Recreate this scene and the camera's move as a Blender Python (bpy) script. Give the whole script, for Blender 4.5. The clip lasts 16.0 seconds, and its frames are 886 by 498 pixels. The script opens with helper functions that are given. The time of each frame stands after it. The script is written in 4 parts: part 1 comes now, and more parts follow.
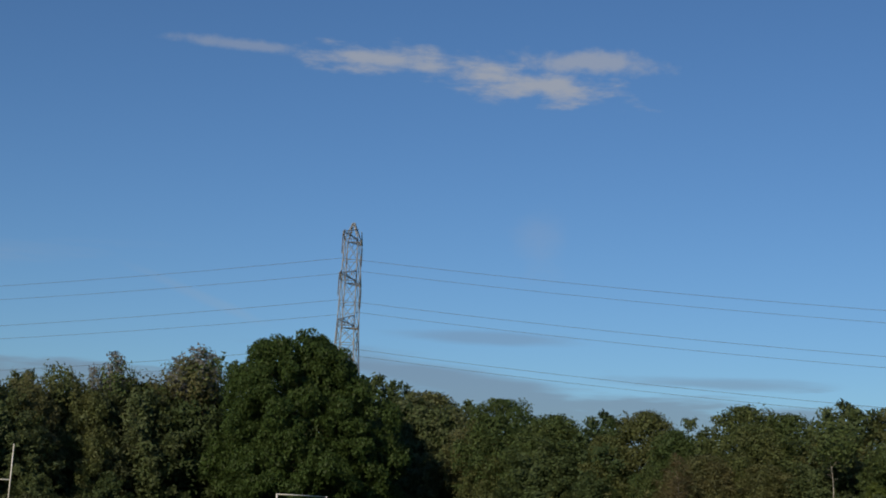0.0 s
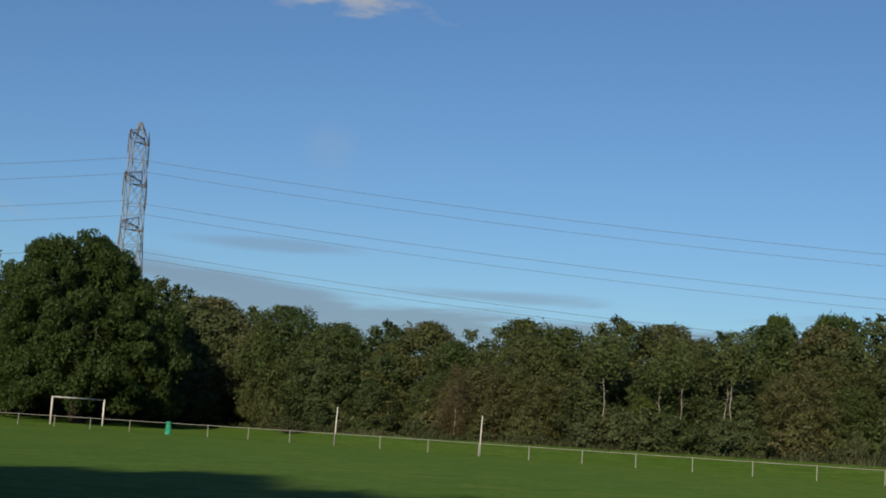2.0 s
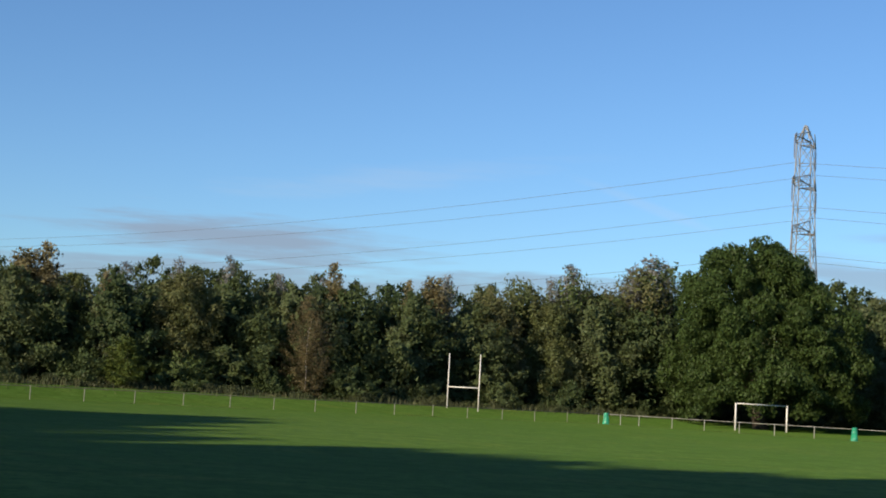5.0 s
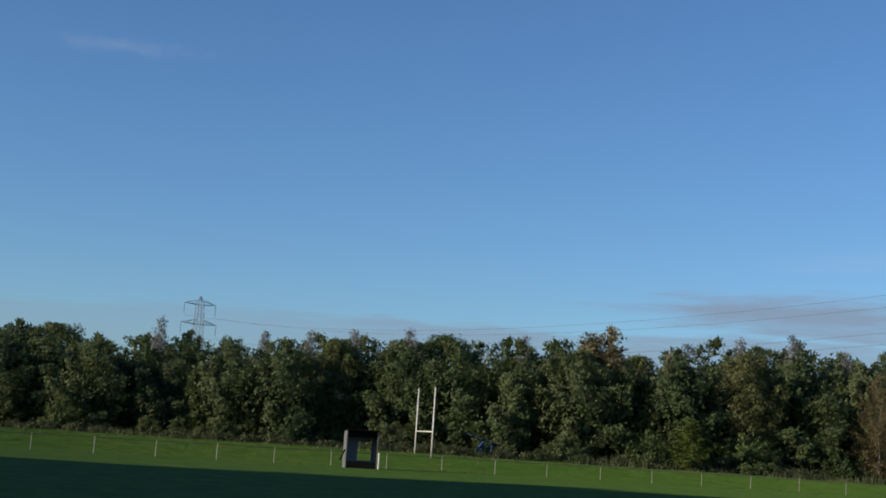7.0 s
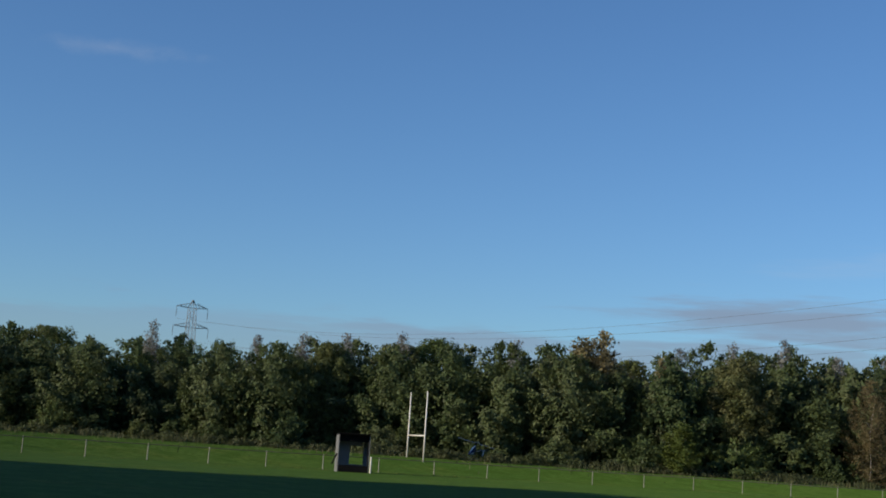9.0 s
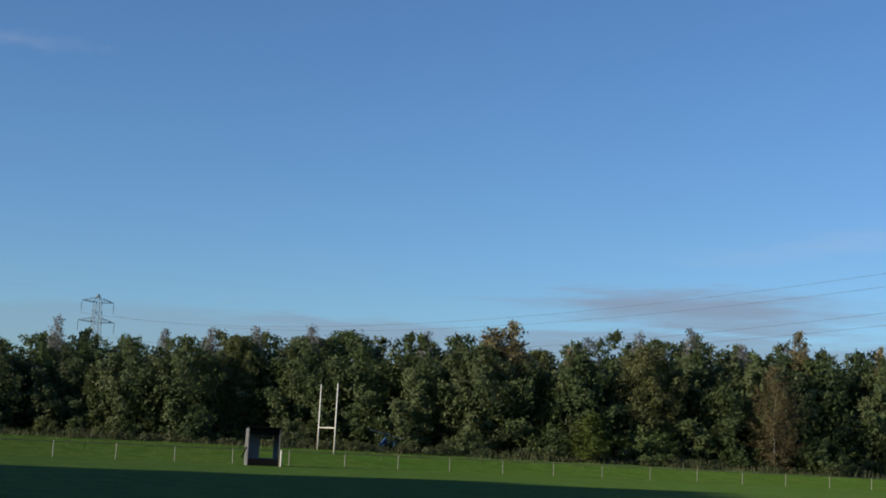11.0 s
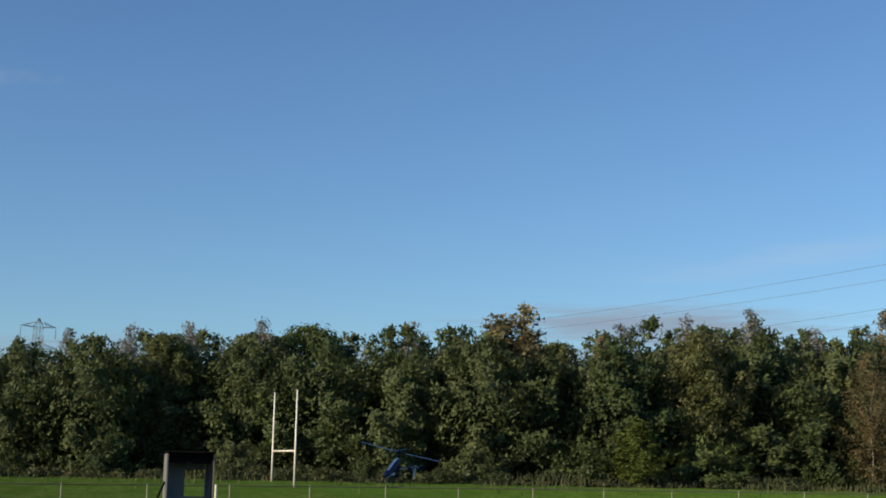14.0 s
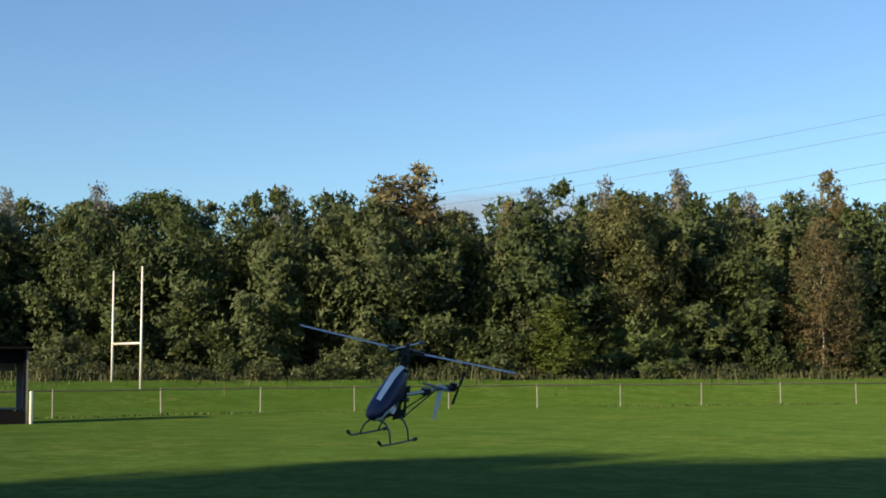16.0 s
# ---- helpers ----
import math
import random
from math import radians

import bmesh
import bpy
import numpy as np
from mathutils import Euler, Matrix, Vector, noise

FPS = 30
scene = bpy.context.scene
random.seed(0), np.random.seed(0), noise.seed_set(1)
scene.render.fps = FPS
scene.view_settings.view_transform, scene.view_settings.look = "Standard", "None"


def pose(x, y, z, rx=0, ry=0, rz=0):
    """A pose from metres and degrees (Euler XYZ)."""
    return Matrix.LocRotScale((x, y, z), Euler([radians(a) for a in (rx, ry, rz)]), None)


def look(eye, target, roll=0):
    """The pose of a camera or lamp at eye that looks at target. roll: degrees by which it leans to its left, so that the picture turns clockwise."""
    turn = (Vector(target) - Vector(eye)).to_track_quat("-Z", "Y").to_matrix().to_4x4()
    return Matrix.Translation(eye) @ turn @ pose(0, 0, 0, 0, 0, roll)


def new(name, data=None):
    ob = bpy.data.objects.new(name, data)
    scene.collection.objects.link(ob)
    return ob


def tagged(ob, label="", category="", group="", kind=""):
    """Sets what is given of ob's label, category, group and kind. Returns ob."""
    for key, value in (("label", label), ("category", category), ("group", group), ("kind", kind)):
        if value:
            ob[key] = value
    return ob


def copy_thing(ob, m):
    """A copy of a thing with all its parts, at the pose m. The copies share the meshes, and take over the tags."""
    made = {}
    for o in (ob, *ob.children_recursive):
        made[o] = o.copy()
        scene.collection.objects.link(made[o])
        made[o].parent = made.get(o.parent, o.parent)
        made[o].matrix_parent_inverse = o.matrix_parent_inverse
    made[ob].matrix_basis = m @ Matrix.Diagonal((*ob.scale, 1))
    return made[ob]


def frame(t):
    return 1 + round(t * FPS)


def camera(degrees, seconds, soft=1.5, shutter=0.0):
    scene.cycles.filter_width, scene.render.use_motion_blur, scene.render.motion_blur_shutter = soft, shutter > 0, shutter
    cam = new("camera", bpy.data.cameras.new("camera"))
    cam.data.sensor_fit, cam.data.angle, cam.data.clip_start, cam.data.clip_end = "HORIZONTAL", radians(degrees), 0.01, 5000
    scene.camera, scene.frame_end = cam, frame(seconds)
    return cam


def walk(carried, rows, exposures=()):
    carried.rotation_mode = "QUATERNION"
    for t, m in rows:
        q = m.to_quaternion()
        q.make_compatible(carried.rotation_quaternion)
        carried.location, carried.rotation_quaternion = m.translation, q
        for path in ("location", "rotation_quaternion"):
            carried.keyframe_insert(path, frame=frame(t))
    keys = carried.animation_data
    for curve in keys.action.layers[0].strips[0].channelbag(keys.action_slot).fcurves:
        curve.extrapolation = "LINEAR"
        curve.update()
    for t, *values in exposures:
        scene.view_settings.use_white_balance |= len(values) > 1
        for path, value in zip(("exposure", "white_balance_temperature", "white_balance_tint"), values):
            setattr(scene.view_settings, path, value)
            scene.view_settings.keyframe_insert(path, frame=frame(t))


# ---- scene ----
cam = camera(36.0, 16.0, soft=1.8)
PATH = [
    (0.0, pose(-0.00, 0.00, 1.79, 100.86, -2.70, -0.00)),
    (0.5, pose(-0.00, 0.00, 1.79, 100.04, -2.91, -4.21)),
    (1.0, pose(-0.00, 0.00, 1.79, 99.13, -3.30, -7.30)),
    (1.5, pose(-0.00, 0.00, 1.79, 98.27, -3.32, -8.84)),
    (2.0, pose(-0.00, 0.00, 1.79, 97.52, -3.47, -9.08)),
    (2.5, pose(-0.00, 0.00, 1.79, 96.89, -3.41, -7.72)),
    (3.0, pose(-0.00, 0.00, 1.79, 96.36, -3.40, -4.46)),
    (3.5, pose(-0.00, 0.00, 1.79, 95.96, -3.31, 0.25)),
    (4.0, pose(-0.00, 0.00, 1.79, 95.72, -3.20, 6.62)),
    (4.5, pose(-0.00, 0.00, 1.79, 95.78, -3.09, 12.51)),
    (5.0, pose(-0.00, 0.00, 1.79, 96.14, -3.13, 18.91)),
    (5.2, pose(-0.00, 0.00, 1.79, 96.35, -3.18, 21.36)),
    (7.3, pose(-0.00, 0.00, 1.79, 98.33, -4.03, 44.23)),
    (7.5, pose(0.00, 0.00, 1.79, 98.39, -4.22, 44.89)),
    (8.0, pose(0.00, 0.00, 1.79, 98.37, -4.19, 44.81)),
    (8.5, pose(0.00, 0.00, 1.79, 98.36, -4.03, 43.39)),
    (9.0, pose(0.00, 0.00, 1.79, 98.34, -3.82, 41.89)),
    (9.2, pose(-0.00, 0.00, 1.79, 98.28, -3.23, 41.32)),
    (11.5, pose(0.00, 0.00, 1.79, 98.00, -2.99, 37.35)),
    (12.0, pose(-0.00, 0.00, 1.79, 97.70, -2.71, 36.49)),
    (12.5, pose(-2.88, 3.16, 1.79, 97.74, -2.43, 36.06)),
    (13.0, pose(-8.47, 9.31, 1.79, 98.20, -1.99, 36.14)),
    (13.5, pose(-14.42, 15.85, 1.79, 98.75, -1.53, 36.39)),
    (14.0, pose(-20.40, 22.42, 1.79, 99.20, -1.05, 36.69)),
    (14.5, pose(-25.60, 28.13, 1.82, 99.50, -0.60, 36.96)),
    (15.0, pose(-29.40, 32.31, 1.85, 99.01, -0.38, 36.92)),
    (15.5, pose(-31.29, 34.39, 1.93, 97.36, -0.18, 35.78)),
    (16.0, pose(-31.71, 34.85, 2.06, 94.55, 0.06, 30.50)),
]

EXPOSURES = [(0.0, -0.54, 6600, 10), (1.5, -0.44, 6900, 10), (3.5, 0.03, 7000, 10), (5.0, 0.31, 6900, 10), (7.5, -0.02, 6550, 10), (9.0, 0.0, 6550, 10), (11.5, 0.07, 6600, 10), (12.5, 0.1, 6750, 10), (13.5, 0.15, 6950, 10), (14.5, 0.26, 7450, 10), (15.5, 0.38, 7700, 10), (16.0, 0.68, 7750, 10)]
walk(cam, PATH, EXPOSURES)

# ---- sky, sun ----
SUN_AZ, SUN_EL = 157.0, 20.0     # degrees, counter-clockwise from +y


def sky_world():
    w = bpy.data.worlds.new("sky")
    w.use_nodes = True
    nt = w.node_tree
    nt.nodes.clear()
    N, L = nt.nodes, nt.links

    def math_node(op, a, b=None):
        n = N.new("ShaderNodeMath")
        n.operation = op
        for i, v in enumerate((a, b)):
            if v is None:
                continue
            if isinstance(v, (int, float)):
                n.inputs[i].default_value = v
            else:
                L.new(v, n.inputs[i])
        return n.outputs[0]

    sky = N.new("ShaderNodeTexSky")
    sky.sky_type, sky.sun_disc = "NISHITA", False
    sky.sun_elevation, sky.sun_rotation = radians(SUN_EL), radians(-SUN_AZ)
    sky.air_density, sky.dust_density, sky.ozone_density = 1.0, 0.4, 1.6
    tint = N.new("ShaderNodeMix")
    tint.data_type, tint.blend_type = "RGBA", "MULTIPLY"
    tint.inputs[0].default_value = 1.0
    L.new(sky.outputs[0], tint.inputs[6])
    tint.inputs[7].default_value = (0.66, 1.0, 1.42, 1)
    coord = N.new("ShaderNodeTexCoord")
    sep = N.new("ShaderNodeSeparateXYZ")
    L.new(coord.outputs["Generated"], sep.inputs[0])
    x, y, z = sep.outputs
    az = math_node("MULTIPLY", math_node("ARCTAN2", math_node("MULTIPLY", x, -1.0), y), 57.2958)
    el = math_node("MULTIPLY", math_node("ARCSINE", z), 57.2958)

    def cloud_noise(sx, sy, scale, detail, shift=0.0):
        c = N.new("ShaderNodeCombineXYZ")
        L.new(math_node("MULTIPLY", az, sx), c.inputs[0])
        L.new(math_node("MULTIPLY", el, sy), c.inputs[1])
        c.inputs[2].default_value = shift
        n = N.new("ShaderNodeTexNoise")
        L.new(c.outputs[0], n.inputs["Vector"])
        n.inputs["Scale"].default_value, n.inputs["Detail"].default_value, n.inputs["Roughness"].default_value = scale, detail, 0.6
        return n.outputs["Fac"]

    def ramp(v, lo, hi):
        m = N.new("ShaderNodeMapRange")
        m.interpolation_type = "SMOOTHSTEP"
        L.new(v, m.inputs[0])
        m.inputs[1].default_value, m.inputs[2].default_value = lo, hi
        return m.outputs[0]

    def blob(a0, e0, ra, re, lean, soft_noise, lo, hi, strength):
        """An oval of broken cloud round one direction; lean: degrees of height per degree along."""
        da = math_node("SUBTRACT", az, a0)
        de = math_node("SUBTRACT", math_node("SUBTRACT", el, e0), math_node("MULTIPLY", da, lean))
        r = math_node("SQRT", math_node("ADD", math_node("POWER", math_node("DIVIDE", math_node("ABSOLUTE", da), ra), 2.0),
                                        math_node("POWER", math_node("DIVIDE", math_node("ABSOLUTE", de), re), 2.0)))
        v = math_node("SUBTRACT", math_node("ADD", soft_noise, 0.5), math_node("MULTIPLY", r, 0.55))
        return math_node("MULTIPLY", ramp(v, lo, hi), strength)

    wisp = cloud_noise(0.55, 1.7, 1.0, 7)
    streak = cloud_noise(0.22, 2.2, 1.0, 5, 11.0)
    soft = cloud_noise(0.12, 0.9, 1.0, 4, 3.0)
    fine = cloud_noise(0.5, 0.8, 1.0, 5, 7.0)
    white = [blob(3.0, 18.6, 6.5, 0.95, 0.0, wisp, 0.55, 1.0, 0.78),
             blob(-2.6, 17.85, 6.5, 1.15, 0.09, wisp, 0.55, 0.98, 0.85),
             blob(-5.4, 18.8, 4.0, 0.65, 0.05, fine, 0.47, 0.85, 0.65),
             blob(9.5, 18.75, 4.5, 0.35, 0.0, fine, 0.5, 0.9, 0.4),
             blob(-3.6, 11.2, 1.2, 1.6, 0.2, fine, 0.3, 1.05, 0.14),
             blob(10.4, 8.2, 3.2, 0.25, 0.35, soft, 0.3, 0.9, 0.12),
             blob(22.0, 8.9, 9.0, 0.7, -0.13, streak, 0.4, 1.1, 0.16),
             blob(57.0, 15.3, 4.0, 0.5, 0.0, fine, 0.45, 1.1, 0.15)]
    grey = [blob(27.6, 6.0, 8.0, 1.15, 0.02, streak, 0.38, 0.9, 0.78),
            blob(0.5, 5.5, 7.0, 0.8, 0.13, soft, 0.35, 0.85, 0.6),
            blob(-2.0, 7.2, 5.0, 0.35, 0.0, soft, 0.4, 0.9, 0.35),
            blob(-11.0, 5.6, 5.0, 0.3, 0.0, soft, 0.4, 0.9, 0.4)]
    bank = math_node("MULTIPLY", ramp(math_node("SUBTRACT", math_node("ADD", 5.35, math_node("MULTIPLY", math_node("SUBTRACT", soft, 0.5), 4.0)), el), 0.0, 0.9), math_node("SUBTRACT", 0.6, math_node("MULTIPLY", ramp(az, 40.0, 54.0), 0.32)))
    grey.append(bank)

    def biggest(vs):
        out = vs[0]
        for v in vs[1:]:
            out = math_node("MAXIMUM", out, v)
        return out

    col = tint.outputs[2]
    for fac, colour in ((biggest(grey), GREY_CLOUD), (biggest(white), WHITE_CLOUD)):
        m = N.new("ShaderNodeMix")
        m.data_type = "RGBA"
        L.new(fac, m.inputs[0])
        L.new(col, m.inputs[6])
        m.inputs[7].default_value = colour
        col = m.outputs[2]
    bg = N.new("ShaderNodeBackground")
    bg.inputs[1].default_value = SKY_STRENGTH
    L.new(col, bg.inputs[0])
    out = N.new("ShaderNodeOutputWorld")
    L.new(bg.outputs[0], out.inputs[0])
    scene.world = w


SKY_STRENGTH = 0.088
GREY_CLOUD = (2.65, 3.25, 4.4, 1)
WHITE_CLOUD = (5.6, 6.0, 6.8, 1)
sky_world()
sun_data = bpy.data.lights.new("sun", "SUN")
sun_data.energy, sun_data.angle, sun_data.color = 5.0, radians(0.53), (1.0, 0.86, 0.64)
sun = new("sun", sun_data)
_a, _e = radians(SUN_AZ), radians(SUN_EL)
TO_SUN = Vector((-math.sin(_a) * math.cos(_e), math.cos(_a) * math.cos(_e), math.sin(_e)))
sun.matrix_world = look(TO_SUN * 300, (0, 0, 0))


# ---- materials ----
def material(name, colour, other=None, scale=3.0, rough=0.6, metal=0.0, bump=0.15, per_object=0.0, per_island=0.0, translucent=0.0, fine=8.0):
    """Two-scale mottled paint between colour and other; per_object, per_island: how far brightness varies."""
    m = bpy.data.materials.new(name)
    m.use_nodes = True
    nt = m.node_tree
    N, L = nt.nodes, nt.links
    b = N["Principled BSDF"]
    b.inputs["Roughness"].default_value, b.inputs["Metallic"].default_value = rough, metal
    other = other or tuple(c * 0.7 for c in colour)
    tc = N.new("ShaderNodeTexCoord")
    n1, n2 = N.new("ShaderNodeTexNoise"), N.new("ShaderNodeTexNoise")
    n1.inputs["Scale"].default_value, n1.inputs["Detail"].default_value = scale, 3
    n2.inputs["Scale"].default_value, n2.inputs["Detail"].default_value = scale * fine, 4
    for n in (n1, n2):
        L.new(tc.outputs["Object"], n.inputs["Vector"])
    add = N.new("ShaderNodeMath")
    add.operation = "MULTIPLY_ADD"
    L.new(n2.outputs["Fac"], add.inputs[0])
    add.inputs[1].default_value = 0.5
    L.new(n1.outputs["Fac"], add.inputs[2])
    rng = N.new("ShaderNodeMapRange")
    L.new(add.outputs[0], rng.inputs[0])
    rng.inputs[1].default_value, rng.inputs[2].default_value = 0.55, 0.95
    mix = N.new("ShaderNodeMix")
    mix.data_type = "RGBA"
    L.new(rng.outputs[0], mix.inputs[0])
    mix.inputs[6].default_value, mix.inputs[7].default_value = (*colour, 1), (*other, 1)
    out = mix.outputs[2]

    def vary(col, source, amount):
        h = N.new("ShaderNodeHueSaturation")
        r = N.new("ShaderNodeMapRange")
        L.new(source, r.inputs[0])
        r.inputs[3].default_value, r.inputs[4].default_value = 1 - amount, 1 + amount
        L.new(r.outputs[0], h.inputs["Value"])
        L.new(col, h.inputs["Color"])
        return h.outputs[0]

    if per_object:
        info = N.new("ShaderNodeObjectInfo")
        out = vary(out, info.outputs["Random"], per_object)
    if per_island:
        geo = N.new("ShaderNodeNewGeometry")
        out = vary(out, geo.outputs["Random Per Island"], per_island)
    L.new(out, b.inputs["Base Color"])
    if bump:
        bp = N.new("ShaderNodeBump")
        bp.inputs["Strength"].default_value, bp.inputs["Distance"].default_value = bump, 0.02
        L.new(n2.outputs["Fac"], bp.inputs["Height"])
        L.new(bp.outputs[0], b.inputs["Normal"])
    if translucent:
        t = N.new("ShaderNodeBsdfTranslucent")
        L.new(out, t.inputs[0])
        s = N.new("ShaderNodeMixShader")
        s.inputs[0].default_value = translucent
        L.new(b.outputs[0], s.inputs[1])
        L.new(t.outputs[0], s.inputs[2])
        L.new(s.outputs[0], N["Material Output"].inputs[0])
    return m


def leaf_material(name, colours, rough=0.55, gloss=0.2, thin=0.42):
    """Leaves: each tree takes its own tone between the colours, each clump its own lightness."""
    m = bpy.data.materials.new(name)
    m.use_nodes = True
    nt = m.node_tree
    N, L = nt.nodes, nt.links
    b = N["Principled BSDF"]
    b.inputs["Roughness"].default_value = rough
    b.inputs["Specular IOR Level"].default_value = gloss
    info, geo, tc = N.new("ShaderNodeObjectInfo"), N.new("ShaderNodeNewGeometry"), N.new("ShaderNodeTexCoord")
    nz = N.new("ShaderNodeTexNoise")
    nz.inputs["Scale"].default_value, nz.inputs["Detail"].default_value = 0.45, 3
    L.new(tc.outputs["Object"], nz.inputs["Vector"])
    s = N.new("ShaderNodeMath")
    s.operation = "MULTIPLY_ADD"
    L.new(nz.outputs["Fac"], s.inputs[0])
    s.inputs[1].default_value = 0.9
    L.new(info.outputs["Random"], s.inputs[2])
    rng = N.new("ShaderNodeMapRange")
    L.new(s.outputs[0], rng.inputs[0])
    rng.inputs[1].default_value, rng.inputs[2].default_value = 0.3, 1.6
    cr = N.new("ShaderNodeValToRGB")
    el = cr.color_ramp.elements
    for i, c in enumerate(colours):
        p = i / (len(colours) - 1)
        e = el[0] if i == 0 else el[len(el) - 1] if i == len(colours) - 1 else el.new(p)
        e.position, e.color = p, (*c, 1)
    L.new(rng.outputs[0], cr.inputs[0])
    h = N.new("ShaderNodeHueSaturation")
    r = N.new("ShaderNodeMapRange")
    L.new(geo.outputs["Random Per Island"], r.inputs[0])
    r.inputs[3].default_value, r.inputs[4].default_value = 0.65, 1.4
    L.new(r.outputs[0], h.inputs["Value"])
    L.new(cr.outputs[0], h.inputs["Color"])
    L.new(h.outputs[0], b.inputs["Base Color"])
    t = N.new("ShaderNodeBsdfTranslucent")
    L.new(h.outputs[0], t.inputs[0])
    mx = N.new("ShaderNodeMixShader")
    mx.inputs[0].default_value = thin
    L.new(b.outputs[0], mx.inputs[1])
    L.new(t.outputs[0], mx.inputs[2])
    L.new(mx.outputs[0], N["Material Output"].inputs[0])
    return m


def grass_material():
    m = bpy.data.materials.new("mown_grass")
    m.use_nodes = True
    nt = m.node_tree
    N, L = nt.nodes, nt.links
    b = N["Principled BSDF"]
    b.inputs["Roughness"].default_value = 0.8
    b.inputs["Specular IOR Level"].default_value = 0.03
    b.inputs["Diffuse Roughness"].default_value = 1.0
    tc = N.new("ShaderNodeTexCoord")

    def nz(scale, detail, stretch=(1, 1, 1), turn=0.0):
        mp = N.new("ShaderNodeMapping")
        mp.inputs["Scale"].default_value, mp.inputs["Rotation"].default_value[2] = stretch, turn
        L.new(tc.outputs["Object"], mp.inputs["Vector"])
        n = N.new("ShaderNodeTexNoise")
        n.inputs["Scale"].default_value, n.inputs["Detail"].default_value = scale, detail
        L.new(mp.outputs[0], n.inputs["Vector"])
        return n.outputs["Fac"]

    def mix(fac, a, c, lo, hi):
        r = N.new("ShaderNodeMapRange")
        L.new(fac, r.inputs[0])
        r.inputs[1].default_value, r.inputs[2].default_value = lo, hi
        x = N.new("ShaderNodeMix")
        x.data_type = "RGBA"
        L.new(r.outputs[0], x.inputs[0])
        if isinstance(a, tuple):
            x.inputs[6].default_value = a
        else:
            L.new(a, x.inputs[6])
        x.inputs[7].default_value = c
        return x.outputs[2]

    broad = nz(0.05, 4)
    worn = nz(0.12, 5, (1, 3, 1), 0.5)
    blades = nz(9.0, 6)
    col = mix(broad, (0.051, 0.105, 0.02, 1), (0.069, 0.118, 0.025, 1), 0.38, 0.62)
    col = mix(worn, col, (0.098, 0.118, 0.025, 1), 0.52, 0.8)
    col = mix(nz(0.5, 5, (1, 1.6, 1), 0.3), col, (0.038, 0.079, 0.012, 1), 0.44, 0.64)
    col = mix(nz(2.4, 6), col, (0.035, 0.071, 0.0105, 1), 0.44, 0.66)
    col = mix(blades, col, (0.027, 0.055, 0.008, 1), 0.48, 0.75)
    L.new(col, b.inputs["Base Color"])
    bp = N.new("ShaderNodeBump")
    bp.inputs["Strength"].default_value, bp.inputs["Distance"].default_value = 0.6, 0.04
    L.new(blades, bp.inputs["Height"])
    L.new(bp.outputs[0], b.inputs["Normal"])
    return m


GRASS = grass_material()
LEAF_MIX = leaf_material("leaf_mixed", [(0.05, 0.079, 0.032), (0.07, 0.1, 0.038), (0.092, 0.12, 0.05), (0.127, 0.142, 0.074)])
LEAF_WOOD = leaf_material("leaf_woodland", [(0.07, 0.11, 0.038), (0.095, 0.13, 0.045), (0.122, 0.138, 0.055), (0.142, 0.134, 0.066)])
LEAF_OAK = leaf_material("leaf_oak", [(0.047, 0.08, 0.023), (0.073, 0.114, 0.03)])
LEAF_GOLD = leaf_material("leaf_gold", [(0.16, 0.145, 0.075), (0.225, 0.19, 0.1)])
LEAF_RUST = leaf_material("leaf_rust", [(0.12, 0.1, 0.05), (0.15, 0.122, 0.062)])
LEAF_PALE = leaf_material("leaf_pale_twigs", [(0.185, 0.188, 0.175), (0.24, 0.24, 0.225)])
LEAF_YELLOW = leaf_material("leaf_yellow_green", [(0.085, 0.12, 0.028), (0.105, 0.135, 0.034)])
LEAF_SCRUB = leaf_material("leaf_scrub", [(0.048, 0.074, 0.03), (0.068, 0.088, 0.037), (0.095, 0.095, 0.05)])
WEED = material("dry_weeds", (0.09, 0.092, 0.042), (0.05, 0.07, 0.024), scale=0.3, rough=0.8, bump=0, per_island=0.4, translucent=0.2)
TUFT = material("long_grass", (0.085, 0.13, 0.03), (0.06, 0.1, 0.02), scale=0.5, rough=0.8, bump=0, per_island=0.35, translucent=0.2)
BARK = material("brown_bark", (0.09, 0.07, 0.05), (0.05, 0.04, 0.03), scale=4, rough=0.9, bump=0.6)
BIRCH = material("birch_bark", (0.45, 0.42, 0.37), (0.19, 0.17, 0.145), scale=1.6, rough=0.8, bump=0.3)
WHITE = material("white_paint", (0.78, 0.77, 0.73), (0.62, 0.6, 0.55), scale=1.5, rough=0.45, bump=0.1, per_object=0.06)
RAIL_WHITE = material("weathered_white_rail", (0.36, 0.36, 0.33), (0.22, 0.22, 0.2), scale=1.2, rough=0.6, bump=0.15)
POST_GREY = material("weathered_pale_post", (0.28, 0.28, 0.24), (0.17, 0.17, 0.145), scale=1.2, rough=0.7, bump=0.2, per_object=0.2)
RAIL_DARK = material("weathered_brown_rail", (0.085, 0.08, 0.06), (0.05, 0.05, 0.04), scale=1.2, rough=0.8, bump=0.3)
STEEL = material("galvanised_steel", (0.3, 0.3, 0.29), (0.17, 0.17, 0.165), scale=0.8, rough=0.65, metal=0.0, bump=0.05)
GLASS_INS = material("insulator_porcelain", (0.12, 0.1, 0.09), (0.2, 0.18, 0.17), scale=4, rough=0.3, bump=0)
WIRE = material("aluminium_cable", (0.1, 0.11, 0.125), (0.07, 0.08, 0.09), scale=0.5, rough=0.7, metal=0.0, bump=0)
GREEN_WRAP = material("green_plastic", (0.012, 0.3, 0.17), (0.02, 0.2, 0.12), scale=3, rough=0.4, bump=0.3)


